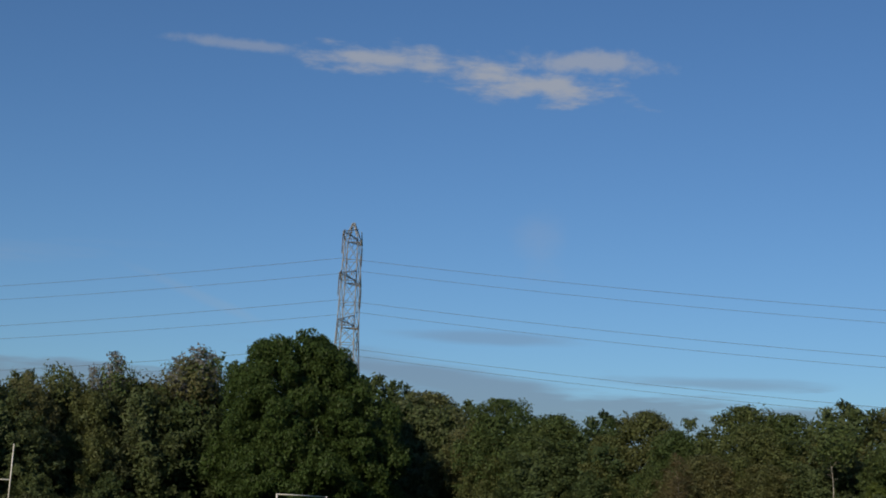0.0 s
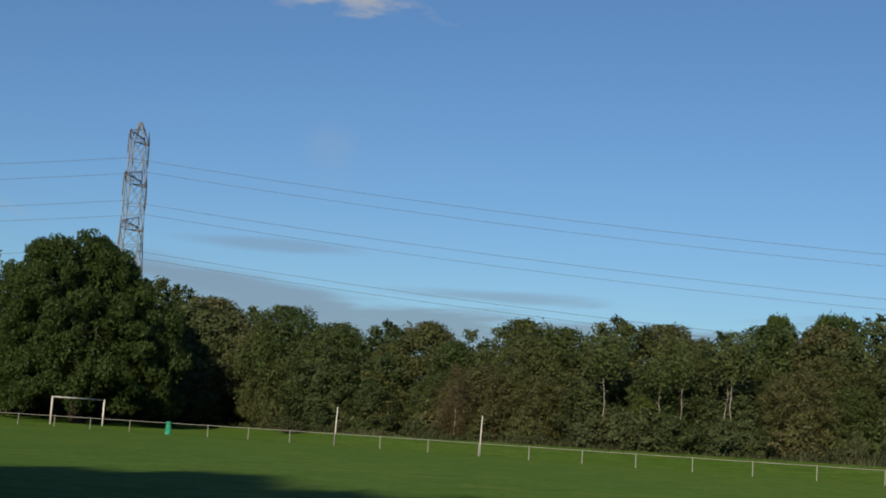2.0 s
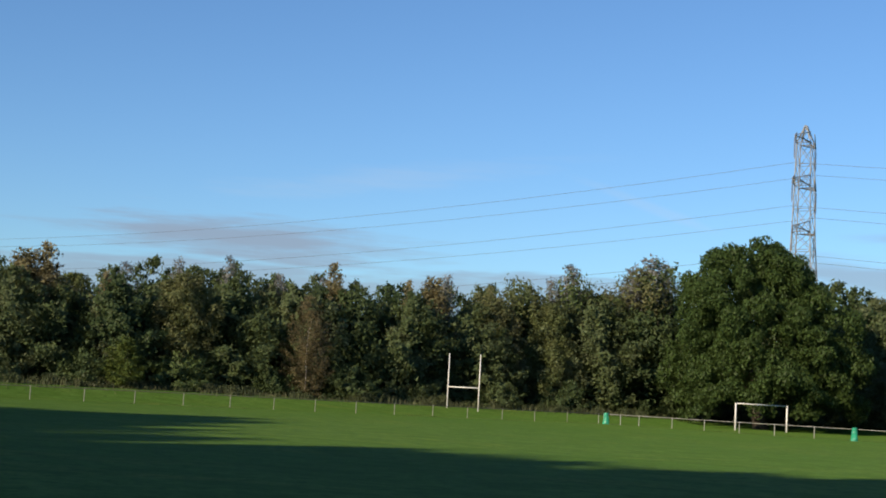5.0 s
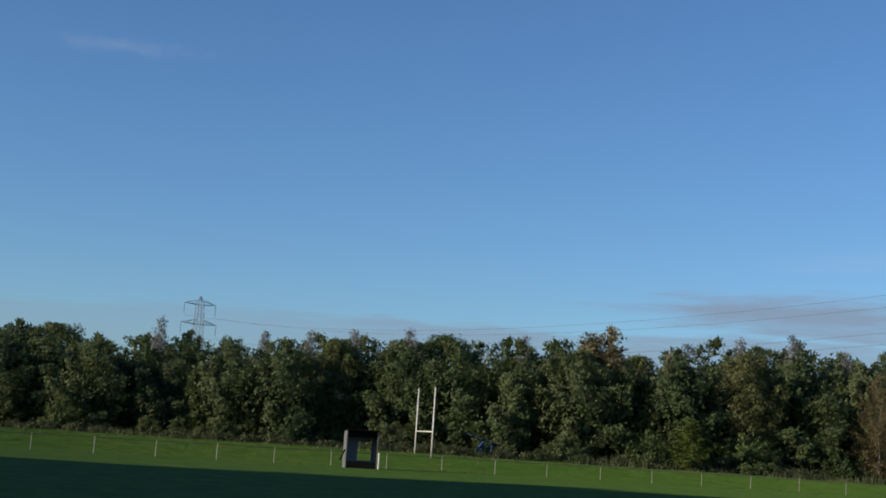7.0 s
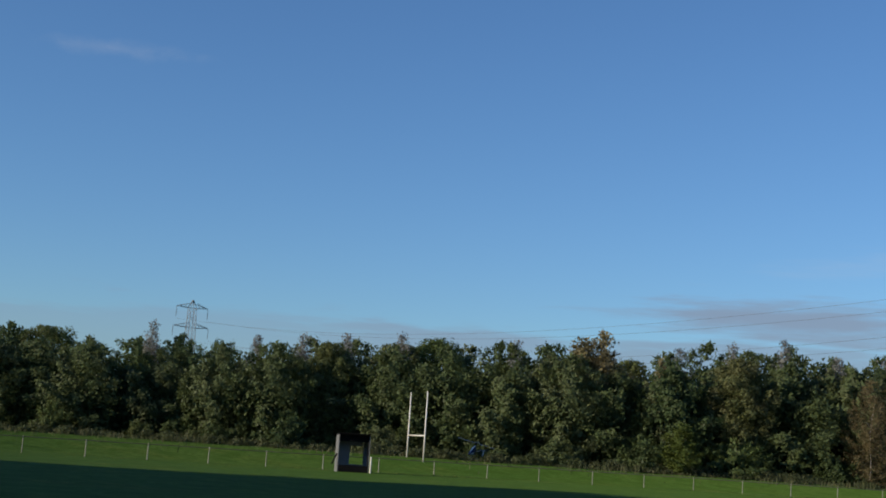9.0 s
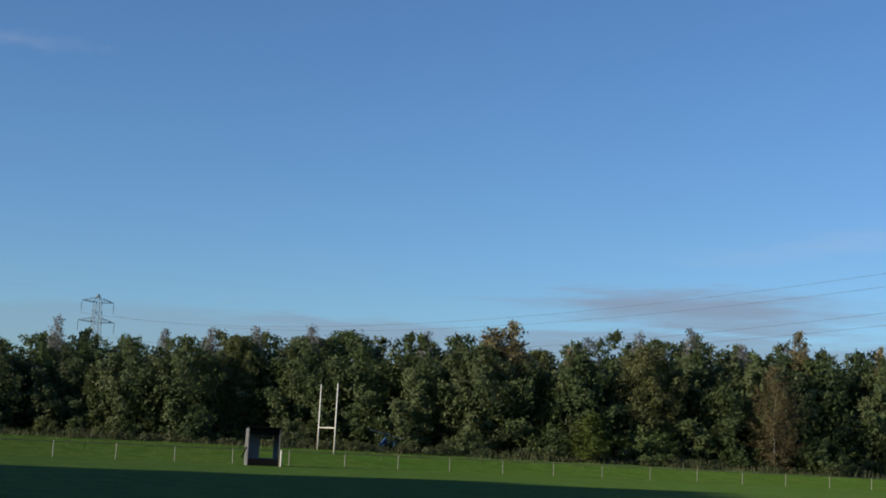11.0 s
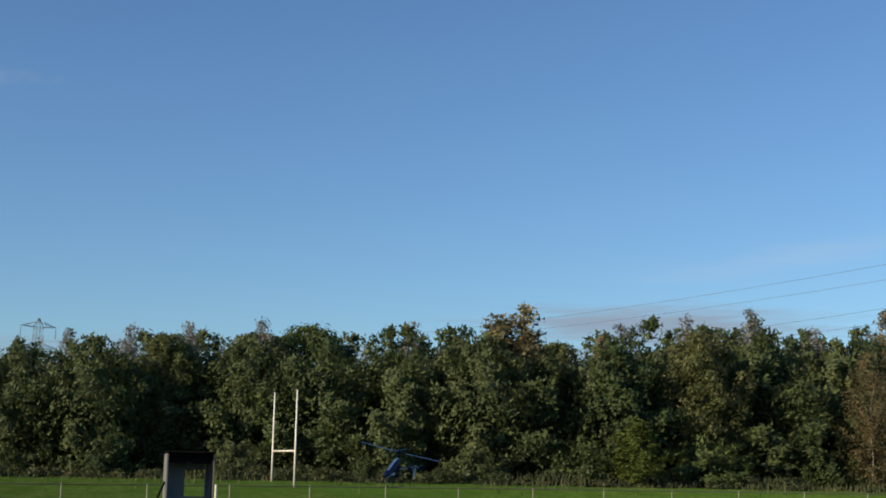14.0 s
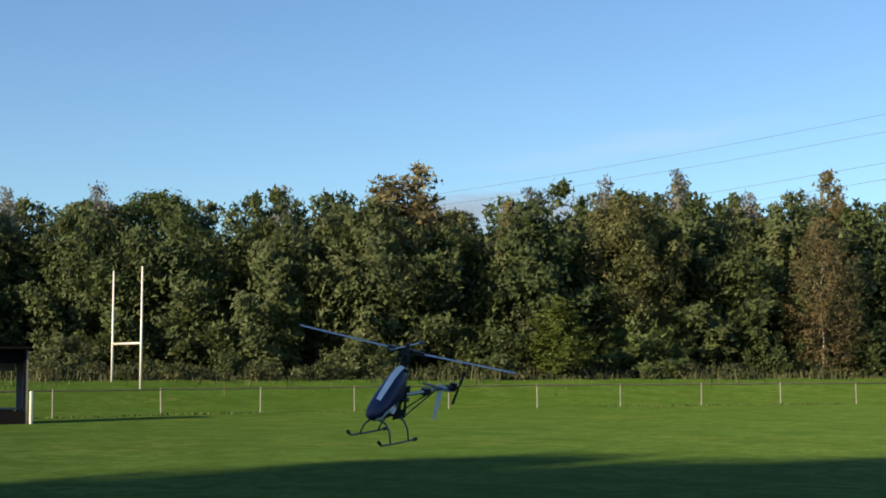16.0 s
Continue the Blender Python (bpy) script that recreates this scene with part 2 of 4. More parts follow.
# ---- building helpers ----
class Shape:
    """Vertices and faces of one mesh, gathered piece by piece."""

    def __init__(self):
        self.v, self.f = [], []

    def box(self, m, sx, sy, sz, taper=1.0, bevel=0.0):
        """A box of that size standing on the origin of m, with chamfered upright edges."""
        n = len(self.v)
        b = min(bevel, sx * 0.4, sy * 0.4)
        ring = [(-sx / 2 + b, -sy / 2), (sx / 2 - b, -sy / 2), (sx / 2, -sy / 2 + b), (sx / 2, sy / 2 - b),
                (sx / 2 - b, sy / 2), (-sx / 2 + b, sy / 2), (-sx / 2, sy / 2 - b), (-sx / 2, -sy / 2 + b)] if b else \
               [(-sx / 2, -sy / 2), (sx / 2, -sy / 2), (sx / 2, sy / 2), (-sx / 2, sy / 2)]
        k = len(ring)
        for z, s in ((0, 1.0), (sz, taper)):
            for x, y in ring:
                self.v.append(tuple(m @ Vector((x * s, y * s, z))))
        self.f.append(tuple(n + i for i in reversed(range(k))))
        self.f.append(tuple(n + k + i for i in range(k)))
        for i in range(k):
            j = (i + 1) % k
            self.f.append((n + i, n + j, n + k + j, n + k + i))
        return self

    def tube(self, points, radii, sides=8, cap=True):
        """A round tube along points."""
        pts = [Vector(p) for p in points]
        if isinstance(radii, (int, float)):
            radii = [radii] * len(pts)
        n = len(self.v)
        up = Vector((0.13, 0.07, 1.0))
        for i, p in enumerate(pts):
            d = (pts[min(i + 1, len(pts) - 1)] - pts[max(i - 1, 0)]).normalized()
            a = d.cross(up)
            if a.length < 0.05:
                a = d.cross(Vector((1, 0, 0)))
            a.normalize()
            b = d.cross(a)
            for k in range(sides):
                t = 2 * math.pi * k / sides
                self.v.append(tuple(p + (a * math.cos(t) + b * math.sin(t)) * radii[i]))
        for i in range(len(pts) - 1):
            for k in range(sides):
                k2 = (k + 1) % sides
                self.f.append((n + i * sides + k, n + (i + 1) * sides + k, n + (i + 1) * sides + k2, n + i * sides + k2))
        if cap:
            self.f.append(tuple(n + k for k in range(sides)))
            self.f.append(tuple(n + (len(pts) - 1) * sides + k for k in reversed(range(sides))))
        return self

    def loft(self, rings):
        """Skin over closed rings of equally many points."""
        n, k = len(self.v), len(rings[0])
        for r in rings:
            self.v.extend(tuple(p) for p in r)
        for i in range(len(rings) - 1):
            for a in range(k):
                b = (a + 1) % k
                self.f.append((n + i * k + a, n + i * k + b, n + (i + 1) * k + b, n + (i + 1) * k + a))
        self.f.append(tuple(n + a for a in reversed(range(k))))
        self.f.append(tuple(n + (len(rings) - 1) * k + a for a in range(k)))
        return self

    def mesh(self, name, mat, smooth=False):
        me = bpy.data.meshes.new(name)
        me.from_pydata(self.v, [], self.f)
        me.materials.append(mat)
        if smooth:
            me.polygons.foreach_set("use_smooth", [True] * len(me.polygons))
        me.update()
        return me


def part(name, shape, mat, parent=None, label="", smooth=False, at=None):
    ob = new(name, shape.mesh(name, mat, smooth) if isinstance(shape, Shape) else shape)
    if parent:
        ob.parent = parent
    if at is not None:
        ob.matrix_basis = at
    return tagged(ob, label)


def thing(name, label, category, group="", kind="", at=None):
    ob = new(name)
    ob.empty_display_size = 0.2
    if at is not None:
        ob.matrix_basis = at
    return tagged(ob, label, category, group, kind)


def polar(az, d, z=0.0):
    return Vector((-math.sin(radians(az)) * d, math.cos(radians(az)) * d, z))


def line(v, xs, ys):
    return float(np.interp(v, xs, ys))


# Plan by bearing (degrees, counter-clockwise from +y): fence and foot of the wood, metres from the stand.
def field_fall(az):
    """How much farther than on level ground the fence stands, where the field falls away gently."""
    return line(az, [25, 34, 42, 50, 58], [1.0, 1.06, 1.13, 1.19, 1.22])


def fence_distance(az):
    return field_fall(az) * line(az, [-34, -22, -13, -7, 0, 6, 12.2, 16, 25, 34, 42, 50, 58, 72], [86, 89, 95, 104, 112, 117, 128, 119, 107, 99, 91, 84, 80.5, 79])


def wood_distance(az):
    return line(az, [-40, -30, -17, -8, -2.6, -1.3, 0.4, 2, 8, 10.5, 14, 18, 21, 24.5, 28, 32, 37, 43, 50, 58, 75], [108, 112, 118, 126, 138, 163, 172, 174, 170, 153, 147, 140, 135, 130, 125, 122, 121, 122, 123, 126, 130])


def ground_height(x, y):
    """The field falls gently to the fence and rises to the foot of the wood."""
    d, az = math.hypot(x, y), math.degrees(math.atan2(-x, y))
    if az < -60 or az > 100:
        return 0.0
    w, f = wood_distance(az), fence_distance(az)
    edge = min(1.0, (az + 60) / 15, (100 - az) / 15)
    t = min(max((d - max(w - 20, f + 0.6)) / (w - 3 - max(w - 20, f + 0.6)), 0.0), 1.0)
    q = min(max((d - 25) / (f - 25), 0.0), 1.0)
    low = 1.79 * (1 - field_fall(az))
    return edge * (low * q + (1.79 - 17 * w / 2413 - low) * t * t * (3 - 2 * t))


def skyline(az):
    """Bearing to the height angle of the tree tops."""
    return line(az, [-34, -27, -24, -22.5, -20, -17, -15.8, -12, -9.5, -7.5, -5.4, -3.5, 0, 2, 9, 11, 13, 15.4, 19, 22, 24, 26.4, 28.3, 31, 34.2, 36, 38, 40, 42, 44, 48, 50, 52, 54, 57.3, 60.5, 62.8, 70],
                [5.0, 5.0, 4.9, 4.85, 4.65, 4.7, 4.8, 4.4, 4.15, 4.4, 4.0, 4.45, 4.6, 4.55, 5.0, 5.05, 4.9, 4.5, 4.7, 4.6, 4.7, 4.5, 5.0, 4.75, 4.2, 4.5, 4.65, 4.5, 4.25, 4.25, 4.1, 3.8, 3.75, 3.85, 3.55, 4.0, 3.2, 3.4])


# ---- ground ----
def build_ground():
    s = Shape()
    azs = [i * 2.0 for i in range(180)]
    ds = [0.0, 4, 8, 14, 20, 30, 40, 52, 64, 72, 80, 88, 94, 98, 102, 104, 106, 108, 110, 112, 114, 116, 118, 120, 123, 128, 133, 138, 143, 148, 153, 158, 163, 168, 175, 185, 200, 240, 320, 500, 900, 1800, 4000]
    for d in ds[1:]:
        for a in azs:
            p = polar(a if a < 180 else a - 360, d)
            s.v.append((p.x, p.y, ground_height(p.x, p.y)))
    n = len(azs)
    s.v.append((0, 0, 0))
    for i in range(len(ds) - 2):
        for k in range(n):
            k2 = (k + 1) % n
            s.f.append((i * n + k, (i + 1) * n + k, (i + 1) * n + k2, i * n + k2))
    c = len(s.v) - 1
    for k in range(n):
        s.f.append((c, k, (k + 1) % n))
    me = s.mesh("ground", GRASS, True)
    tagged(new("ground", me), "mown green grass playing field with worn patches", "ground", kind="structure")


build_ground()


# ---- trees ----
def leaf_cloud(rng, lobes, count, size, shell=0.2, jitter=0.45, lift=0.4):
    """Small pointed leaf sprigs over the outer shells of the lobes (x, y, z, rx, rz)."""
    lob = np.array(lobes, dtype=float)
    area = lob[:, 3] * (lob[:, 3] + lob[:, 4])
    pick = rng.choice(len(lob), count, p=area / area.sum())
    d = rng.normal(size=(count, 3))
    d[:, 2] += lift
    d /= np.linalg.norm(d, axis=1, keepdims=True)
    r = 1.0 - np.abs(rng.normal(0, shell, count))
    r += (rng.random(count) < 0.12) * rng.random(count) * 0.35
    L = lob[pick]
    c = L[:, :3] + d * np.stack([L[:, 3], L[:, 3], L[:, 4]], 1) * r[:, None]
    nrm = d + rng.normal(0, jitter, (count, 3))
    nrm /= np.linalg.norm(nrm, axis=1, keepdims=True)
    t = rng.normal(0, 0.6, (count, 3)) + np.array([0.0, 0.0, 0.9]) + d * 0.3
    t -= nrm * (t * nrm).sum(1, keepdims=True)
    t /= np.linalg.norm(t, axis=1, keepdims=True) + 1e-9
    b = np.cross(nrm, t)
    s = size * (0.6 + 1.0 * rng.random(count))[:, None]
    w = s * (0.4 + 0.25 * rng.random(count))[:, None]
    v = np.stack([c - t * s * 0.8 - b * w, c + t * s * 1.2, c - t * s * 0.6 + b * w], 1).reshape(-1, 3)
    keep = Shape()
    keep.v = v.tolist()
    keep.f = np.arange(count * 3).reshape(-1, 3).tolist()
    return keep


def spray_cloud(rng, height, width, low, peak, branches, leaves, size, leaders=3, steep=0.55, loose=1.0, jitter=0.55):
    """Leaves along rising boughs that fan out from a few leading stems; every bough ends in a pointed spray."""
    lead = [(0.0, 0.0, 1.0)]
    for k in range(leaders - 1):
        a, q = rng.random() * 6.283, width * (0.12 + 0.14 * rng.random())
        lead.append((math.cos(a) * q, math.sin(a) * q, 0.76 + 0.2 * rng.random()))
    lead = np.array(lead)
    which = rng.choice(leaders, branches, p=np.array([2.2] + [1.0] * (leaders - 1)) / (1.2 + leaders))
    t = (np.arange(branches) + rng.random(branches)) / branches
    wide = np.where(t < peak, 0.55 + 0.45 * (t / peak) ** 0.7, np.clip(1 - ((t - peak) / (1 - peak)) ** 2.3, 0.02, 1) ** 0.62)
    ang = np.arange(branches) * 2.4 + rng.random(branches) * 1.3
    bump = 1 + 0.16 * np.sin(2 * ang + rng.random() * 6.28) + 0.12 * np.sin(3 * ang + t * 5)
    reach = width / 2 * wide * bump * (0.72 + 0.4 * rng.random(branches))
    tall = (height - low) * lead[which, 2]
    tip = np.stack([lead[which, 0] * (1 - 0.4 * t) + np.cos(ang) * reach, lead[which, 1] * (1 - 0.4 * t) + np.sin(ang) * reach, low + t * tall], 1)
    up = reach * (steep + 0.9 * t * t + 0.3 * rng.random(branches)) + 0.9 * t
    root = np.stack([lead[which, 0] * 0.7, lead[which, 1] * 0.7, np.maximum(tip[:, 2] - up, low * 0.6)], 1)
    long = np.linalg.norm(tip - root, axis=1)
    pick = rng.choice(branches, leaves, p=(long + 0.5) / (long + 0.5).sum())
    u = 1 - 0.75 * rng.random(leaves) ** 1.35
    mid = root[pick] + (tip - root)[pick] * u[:, None]
    mid[:, 2] += 0.22 * long[pick] * u * (1 - u)
    fat = loose * (0.11 + 0.085 * long[pick] * np.clip(1.2 - u, 0.05, 1))
    c = mid + rng.normal(size=(leaves, 3)) * fat[:, None] * np.array([1, 1, 0.8])
    along = (tip - root)[pick] / long[pick][:, None]
    out = np.stack([np.cos(ang[pick]), np.sin(ang[pick]), np.full(leaves, 0.45)], 1)
    nrm = out + rng.normal(0, jitter, (leaves, 3))
    nrm /= np.linalg.norm(nrm, axis=1, keepdims=True)
    d = along + rng.normal(0, 0.55, (leaves, 3))
    d -= nrm * (d * nrm).sum(1, keepdims=True)
    d /= np.linalg.norm(d, axis=1, keepdims=True) + 1e-9
    b = np.cross(nrm, d)
    s = size * (0.6 + 0.9 * rng.random(leaves))[:, None]
    w = s * (0.42 + 0.25 * rng.random(leaves))[:, None]
    keep = Shape()
    keep.v = np.stack([c - d * s * 0.8 - b * w, c + d * s * 1.2, c - d * s * 0.6 + b * w], 1).reshape(-1, 3).tolist()
    keep.f = np.arange(leaves * 3).reshape(-1, 3).tolist()
    return keep


def limbs(rng, height, spread, trunk_r, first=0.25, count=7, sides=7, crook=0.02):
    """A tapered, slightly crooked trunk with limbs."""
    s = Shape()
    pts, x, y = [], 0.0, 0.0
    for i in range(7):
        t = i / 6
        pts.append((x, y, t * height * 0.92 - 0.3))
        x += rng.normal(0, crook) * height
        y += rng.normal(0, crook) * height
    s.tube(pts, [trunk_r * (1.25 if i == 0 else 1 - 0.13 * i) for i in range(7)], sides)
    for k in range(count):
        t = first + (0.9 - first) * (k + rng.random()) / count
        i = min(int(t * 6), 5)
        p = Vector(pts[i]).lerp(Vector(pts[i + 1]), t * 6 - i)
        a = rng.random() * 6.283
        out = Vector((math.cos(a), math.sin(a), 0.55 + 0.5 * rng.random())) * spread * (0.6 + 0.4 * rng.random()) * (1.1 - 0.6 * t)
        mid = p + out * 0.5 + Vector((0, 0, 0.03 * height))
        r = trunk_r * (0.5 - 0.3 * t)
        s.tube([p, mid, p + out], [r, r * 0.65, r * 0.25], 5)
    return s


def tree_kind(seed, name, label, category, height, lobes, leaves, size, leaf, trunk_r, spread, bark=BARK, first=0.25, count=7, shell=0.27, jitter=0.95):
    rng = np.random.default_rng(seed)
    root = thing(name, label, category)
    part("trunk", limbs(rng, height * 0.86, spread, trunk_r, first, count, crook=0.013 if bark == BIRCH else 0.02), bark, root, smooth=True)
    crown = spray_cloud(rng, height, *lobes[:4], leaves, size, *lobes[4:]) if isinstance(lobes, tuple) else leaf_cloud(rng, lobes, leaves, size, shell, jitter)
    part("crown", crown, leaf, root)
    return root


def crown_lobes(rng, n, height, width, low, peak=0.4, ragged=1.0):
    """Lobes over an uneven crown from low to height, widest at peak of its height; small outer lobes roughen the outline."""
    def prof(t):
        return (max(t, 0.0) / peak) ** 0.45 if t < peak else max(1 - ((t - peak) / (1 - peak)) ** 2.0, 0.02) ** 0.6
    out = []
    tall = height - low
    for i in range(9):
        t = 0.1 + 0.72 * i / 8
        a, q, r = i * 2.4 + rng.random(), width * 0.14 * prof(t), width * 0.27 * prof(t)
        out.append((math.cos(a) * q, math.sin(a) * q, low + t * tall, r, min(r * 1.2, tall * 0.16)))
    side = 1 + 0.25 * rng.normal(size=8)
    for i in range(n):
        t = (i + rng.random()) / n
        a = i * 2.4 + 0.7 * rng.random()
        k = side[int(a / 6.2832 * 8) % 8] * ragged + 1 - ragged
        r = width * (0.055 + 0.07 * rng.random())
        q = max(width / 2 * prof(t) * (0.75 + 0.25 * k) * (0.8 + 0.3 * rng.random()) - r * 0.6, 0)
        z = low + t * tall
        rz = r * (0.8 + 1.1 * rng.random())
        out.append((math.cos(a) * q, math.sin(a) * q, min(max(z, low + rz * 0.5), height - rz), r, rz))
    for i in range(int(9 * ragged)):
        a, q = rng.random() * 6.28, width * 0.24 * rng.random()
        r = width * (0.022 + 0.028 * rng.random())
        out.append((math.cos(a) * q, math.sin(a) * q, height - r * 3.2 - tall * 0.12 * rng.random() * (0.3 + q / width * 4), r, r * 3.2))
    return out


PLANTED = set()
MASTERS = {}


def masters(kind, made):
    MASTERS[kind] = made


def plant(kind, index, az, d, top, wide=1.0, turn=0.0, label="", category="", group=""):
    """A copy of a tree kind whose top stands top metres over the stand's ground."""
    root, height = MASTERS[kind][index % len(MASTERS[kind])]
    p = polar(az, d)
    g = ground_height(p.x, p.y)
    k = (top - g) / height
    m = pose(p.x, p.y, g - 0.02, 0, 0, turn) @ Matrix.Diagonal((wide * k, wide * k, k, 1))
    if root.name in PLANTED:
        k0 = root.scale
        ob = copy_thing(root, m @ Matrix.Diagonal((1 / k0.x, 1 / k0.y, 1 / k0.z, 1)))
    else:
        PLANTED.add(root.name)
        root.matrix_basis = m
        ob = root
    return tagged(ob, label, category, group)


def make_masters():
    rng = np.random.default_rng(5)
    # bushy woodland-edge trees, leafy to the ground
    out = []
    for i in range(5):
        h = 12.0
        lob = (8.2, 0.2, 0.25 + 0.06 * i, 100, 3 + i % 2, 0.55, 1.25)
        out.append((tree_kind(10 + i, "tree", "bushy green broadleaf tree in the wood's edge", "tree", h, lob, 15000, 0.18, LEAF_MIX, 0.16, 2.4), h))
    masters("bushy", out)
    # shadow casters that stay out of view, added for the shade on the grass
    out = []
    for i in range(3):
        lob = crown_lobes(rng, 62, 12.0, 7.4, 0.3, 0.35 + 0.07 * i)
        out.append((tree_kind(20 + i, "tree", "tall bushy broadleaf tree, unseen, added to shade the field", "tree", 12.0, lob, 6500, 0.28, LEAF_MIX, 0.16, 2.4), 12.0))
    masters("shade", out)
    out = []
    for i in range(4):
        h = 12.0
        lob = crown_lobes(rng, 80, h, 7.6, 0.2, 0.22 + 0.07 * i, 1.0)
        out.append((tree_kind(30 + i, "tree", "olive and brown woodland tree turning in autumn", "tree", h, lob, 24000, 0.115, LEAF_WOOD, 0.15, 2.2, shell=0.2, jitter=0.42), h))
    masters("wood", out)
    out = []
    for i in range(4):
        h = 4.0
        lob = (5.2, 0.0, 0.3, 44, 4)
        out.append((tree_kind(50 + i, "shrub", "dense green shrub at the foot of the wood", "shrub", h, lob, 3800, 0.155, LEAF_MIX, 0.06, 1.5), h))
    masters("shrub", out)
    out = []
    for i in range(3):
        h = 4.0
        lob = (4.8, 0.0, 0.35, 44, 4, 0.8)
        out.append((tree_kind(60 + i, "shrub", "brownish autumn shrub at the foot of the wood", "shrub", h, lob, 3800, 0.15, LEAF_WOOD, 0.06, 1.5), h))
    masters("brown_shrub", out)
    for kind, leaf, seed, label in (("gold", LEAF_GOLD, 70, "slender birch with golden autumn leaves"), ("rust", LEAF_RUST, 74, "birch with thin rust-brown autumn leaves"),
                                    ("pale", LEAF_PALE, 78, "half-bare pale twiggy birch above the wood"), ("birch", LEAF_WOOD, 82, "white-stemmed birch with olive leaves"), ("yellow", LEAF_YELLOW, 86, "yellow-green young tree at the wood's edge")):
        out = []
        for i in range(2):
            h = 13.0
            low = {"birch": 9.8, "yellow": 0.3, "pale": 7.0, "gold": 3.5, "rust": 0.6}.get(kind, 1.5)
            lob = ({"pale": 1.9, "gold": 2.7}.get(kind, 4.6), low, 0.35, 60, 2, 1.5, 0.8 if kind == "pale" else 1.0)
            n = {"gold": 6000, "rust": 10500, "pale": 1800, "birch": 1700, "yellow": 9000}[kind]
            out.append((tree_kind(seed + i, "birch_tree", label, "tree", h, lob, n, {"pale": 0.1, "rust": 0.075, "gold": 0.13}.get(kind, 0.16), leaf, 0.06, 1.2, BIRCH, 0.5, 22 if kind == "pale" else 9), h))
        masters(kind, out)
    # the great oak: broad dome on a stout trunk
    h = 20.0
    lob = []
    orng = np.random.default_rng(91)
    n = 150
    for i in range(n):
        t = (i + 0.5) / n
        z = 1.9 + 16.9 * t ** 1.1
        q = line(z, [1.5, 3, 5.5, 8, 11, 13.5, 15.5, 17.2, 18.6], [9.0, 9.7, 10.0, 9.7, 8.9, 7.9, 6.8, 5.3, 2.6])
        a = i * 2.39996 + 0.5 * orng.random()
        q *= (1.0 + 0.06 * math.sin(3 * a + 1.0) + 0.05 * math.sin(5 * a + z)) * (0.68 + 0.36 * orng.random())
        c = Vector((math.cos(a) * q, math.sin(a) * q, z + orng.normal(0, 0.3)))
        c += Vector((-1.4, 0.5, 0)) * line(z, [11, 15], [0, 1])
        big = 1.2 + 0.75 * orng.random()
        for k in range(9):
            d = Vector((orng.normal() + math.cos(a) * 0.7, orng.normal() + math.sin(a) * 0.7, orng.normal() + 0.55)).normalized()
            small = big * (0.34 + 0.24 * orng.random())
            e = c + d * (big - small * 0.45)
            lob.append((e.x, e.y, e.z, small, small * 0.95))
    for z, q, m in ((4.5, 4.5, 6), (7.0, 5.2, 9), (9.5, 5.2, 9), (12.0, 4.6, 8), (14.3, 3.3, 8), (16.2, 2.4, 7), (17.0, 0.6, 3)):
        for k in range(m):
            a = 6.283 * k / m + z
            lob.append((math.cos(a) * q, math.sin(a) * q, z, 2.3, 2.0))
    masters("oak", [(tree_kind(92, "oak_tree", "great dark green oak with a broad dome crown", "tree", h, lob, 150000, 0.16, LEAF_OAK, 0.75, 5.6, BARK, 0.16, 14, 0.16, 0.5), h)])
    lob = crown_lobes(rng, 60, 18.0, 16.0, 3.0, 0.5, 0.6)
    masters("broad", [(tree_kind(95, "tree", "tall rounded broadleaf tree behind the wood", "tree", 18.0, lob, 22000, 0.26, LEAF_OAK, 0.4, 6.0), 18.0)])


make_masters()


def eye_top(az, d, el):
    return 1.79 + d * math.tan(radians(el))


def spread(az):
    """The nearer stretch of the wood is younger: its trees stand closer."""
    return line(az, [19, 25], [1.0, 0.8])


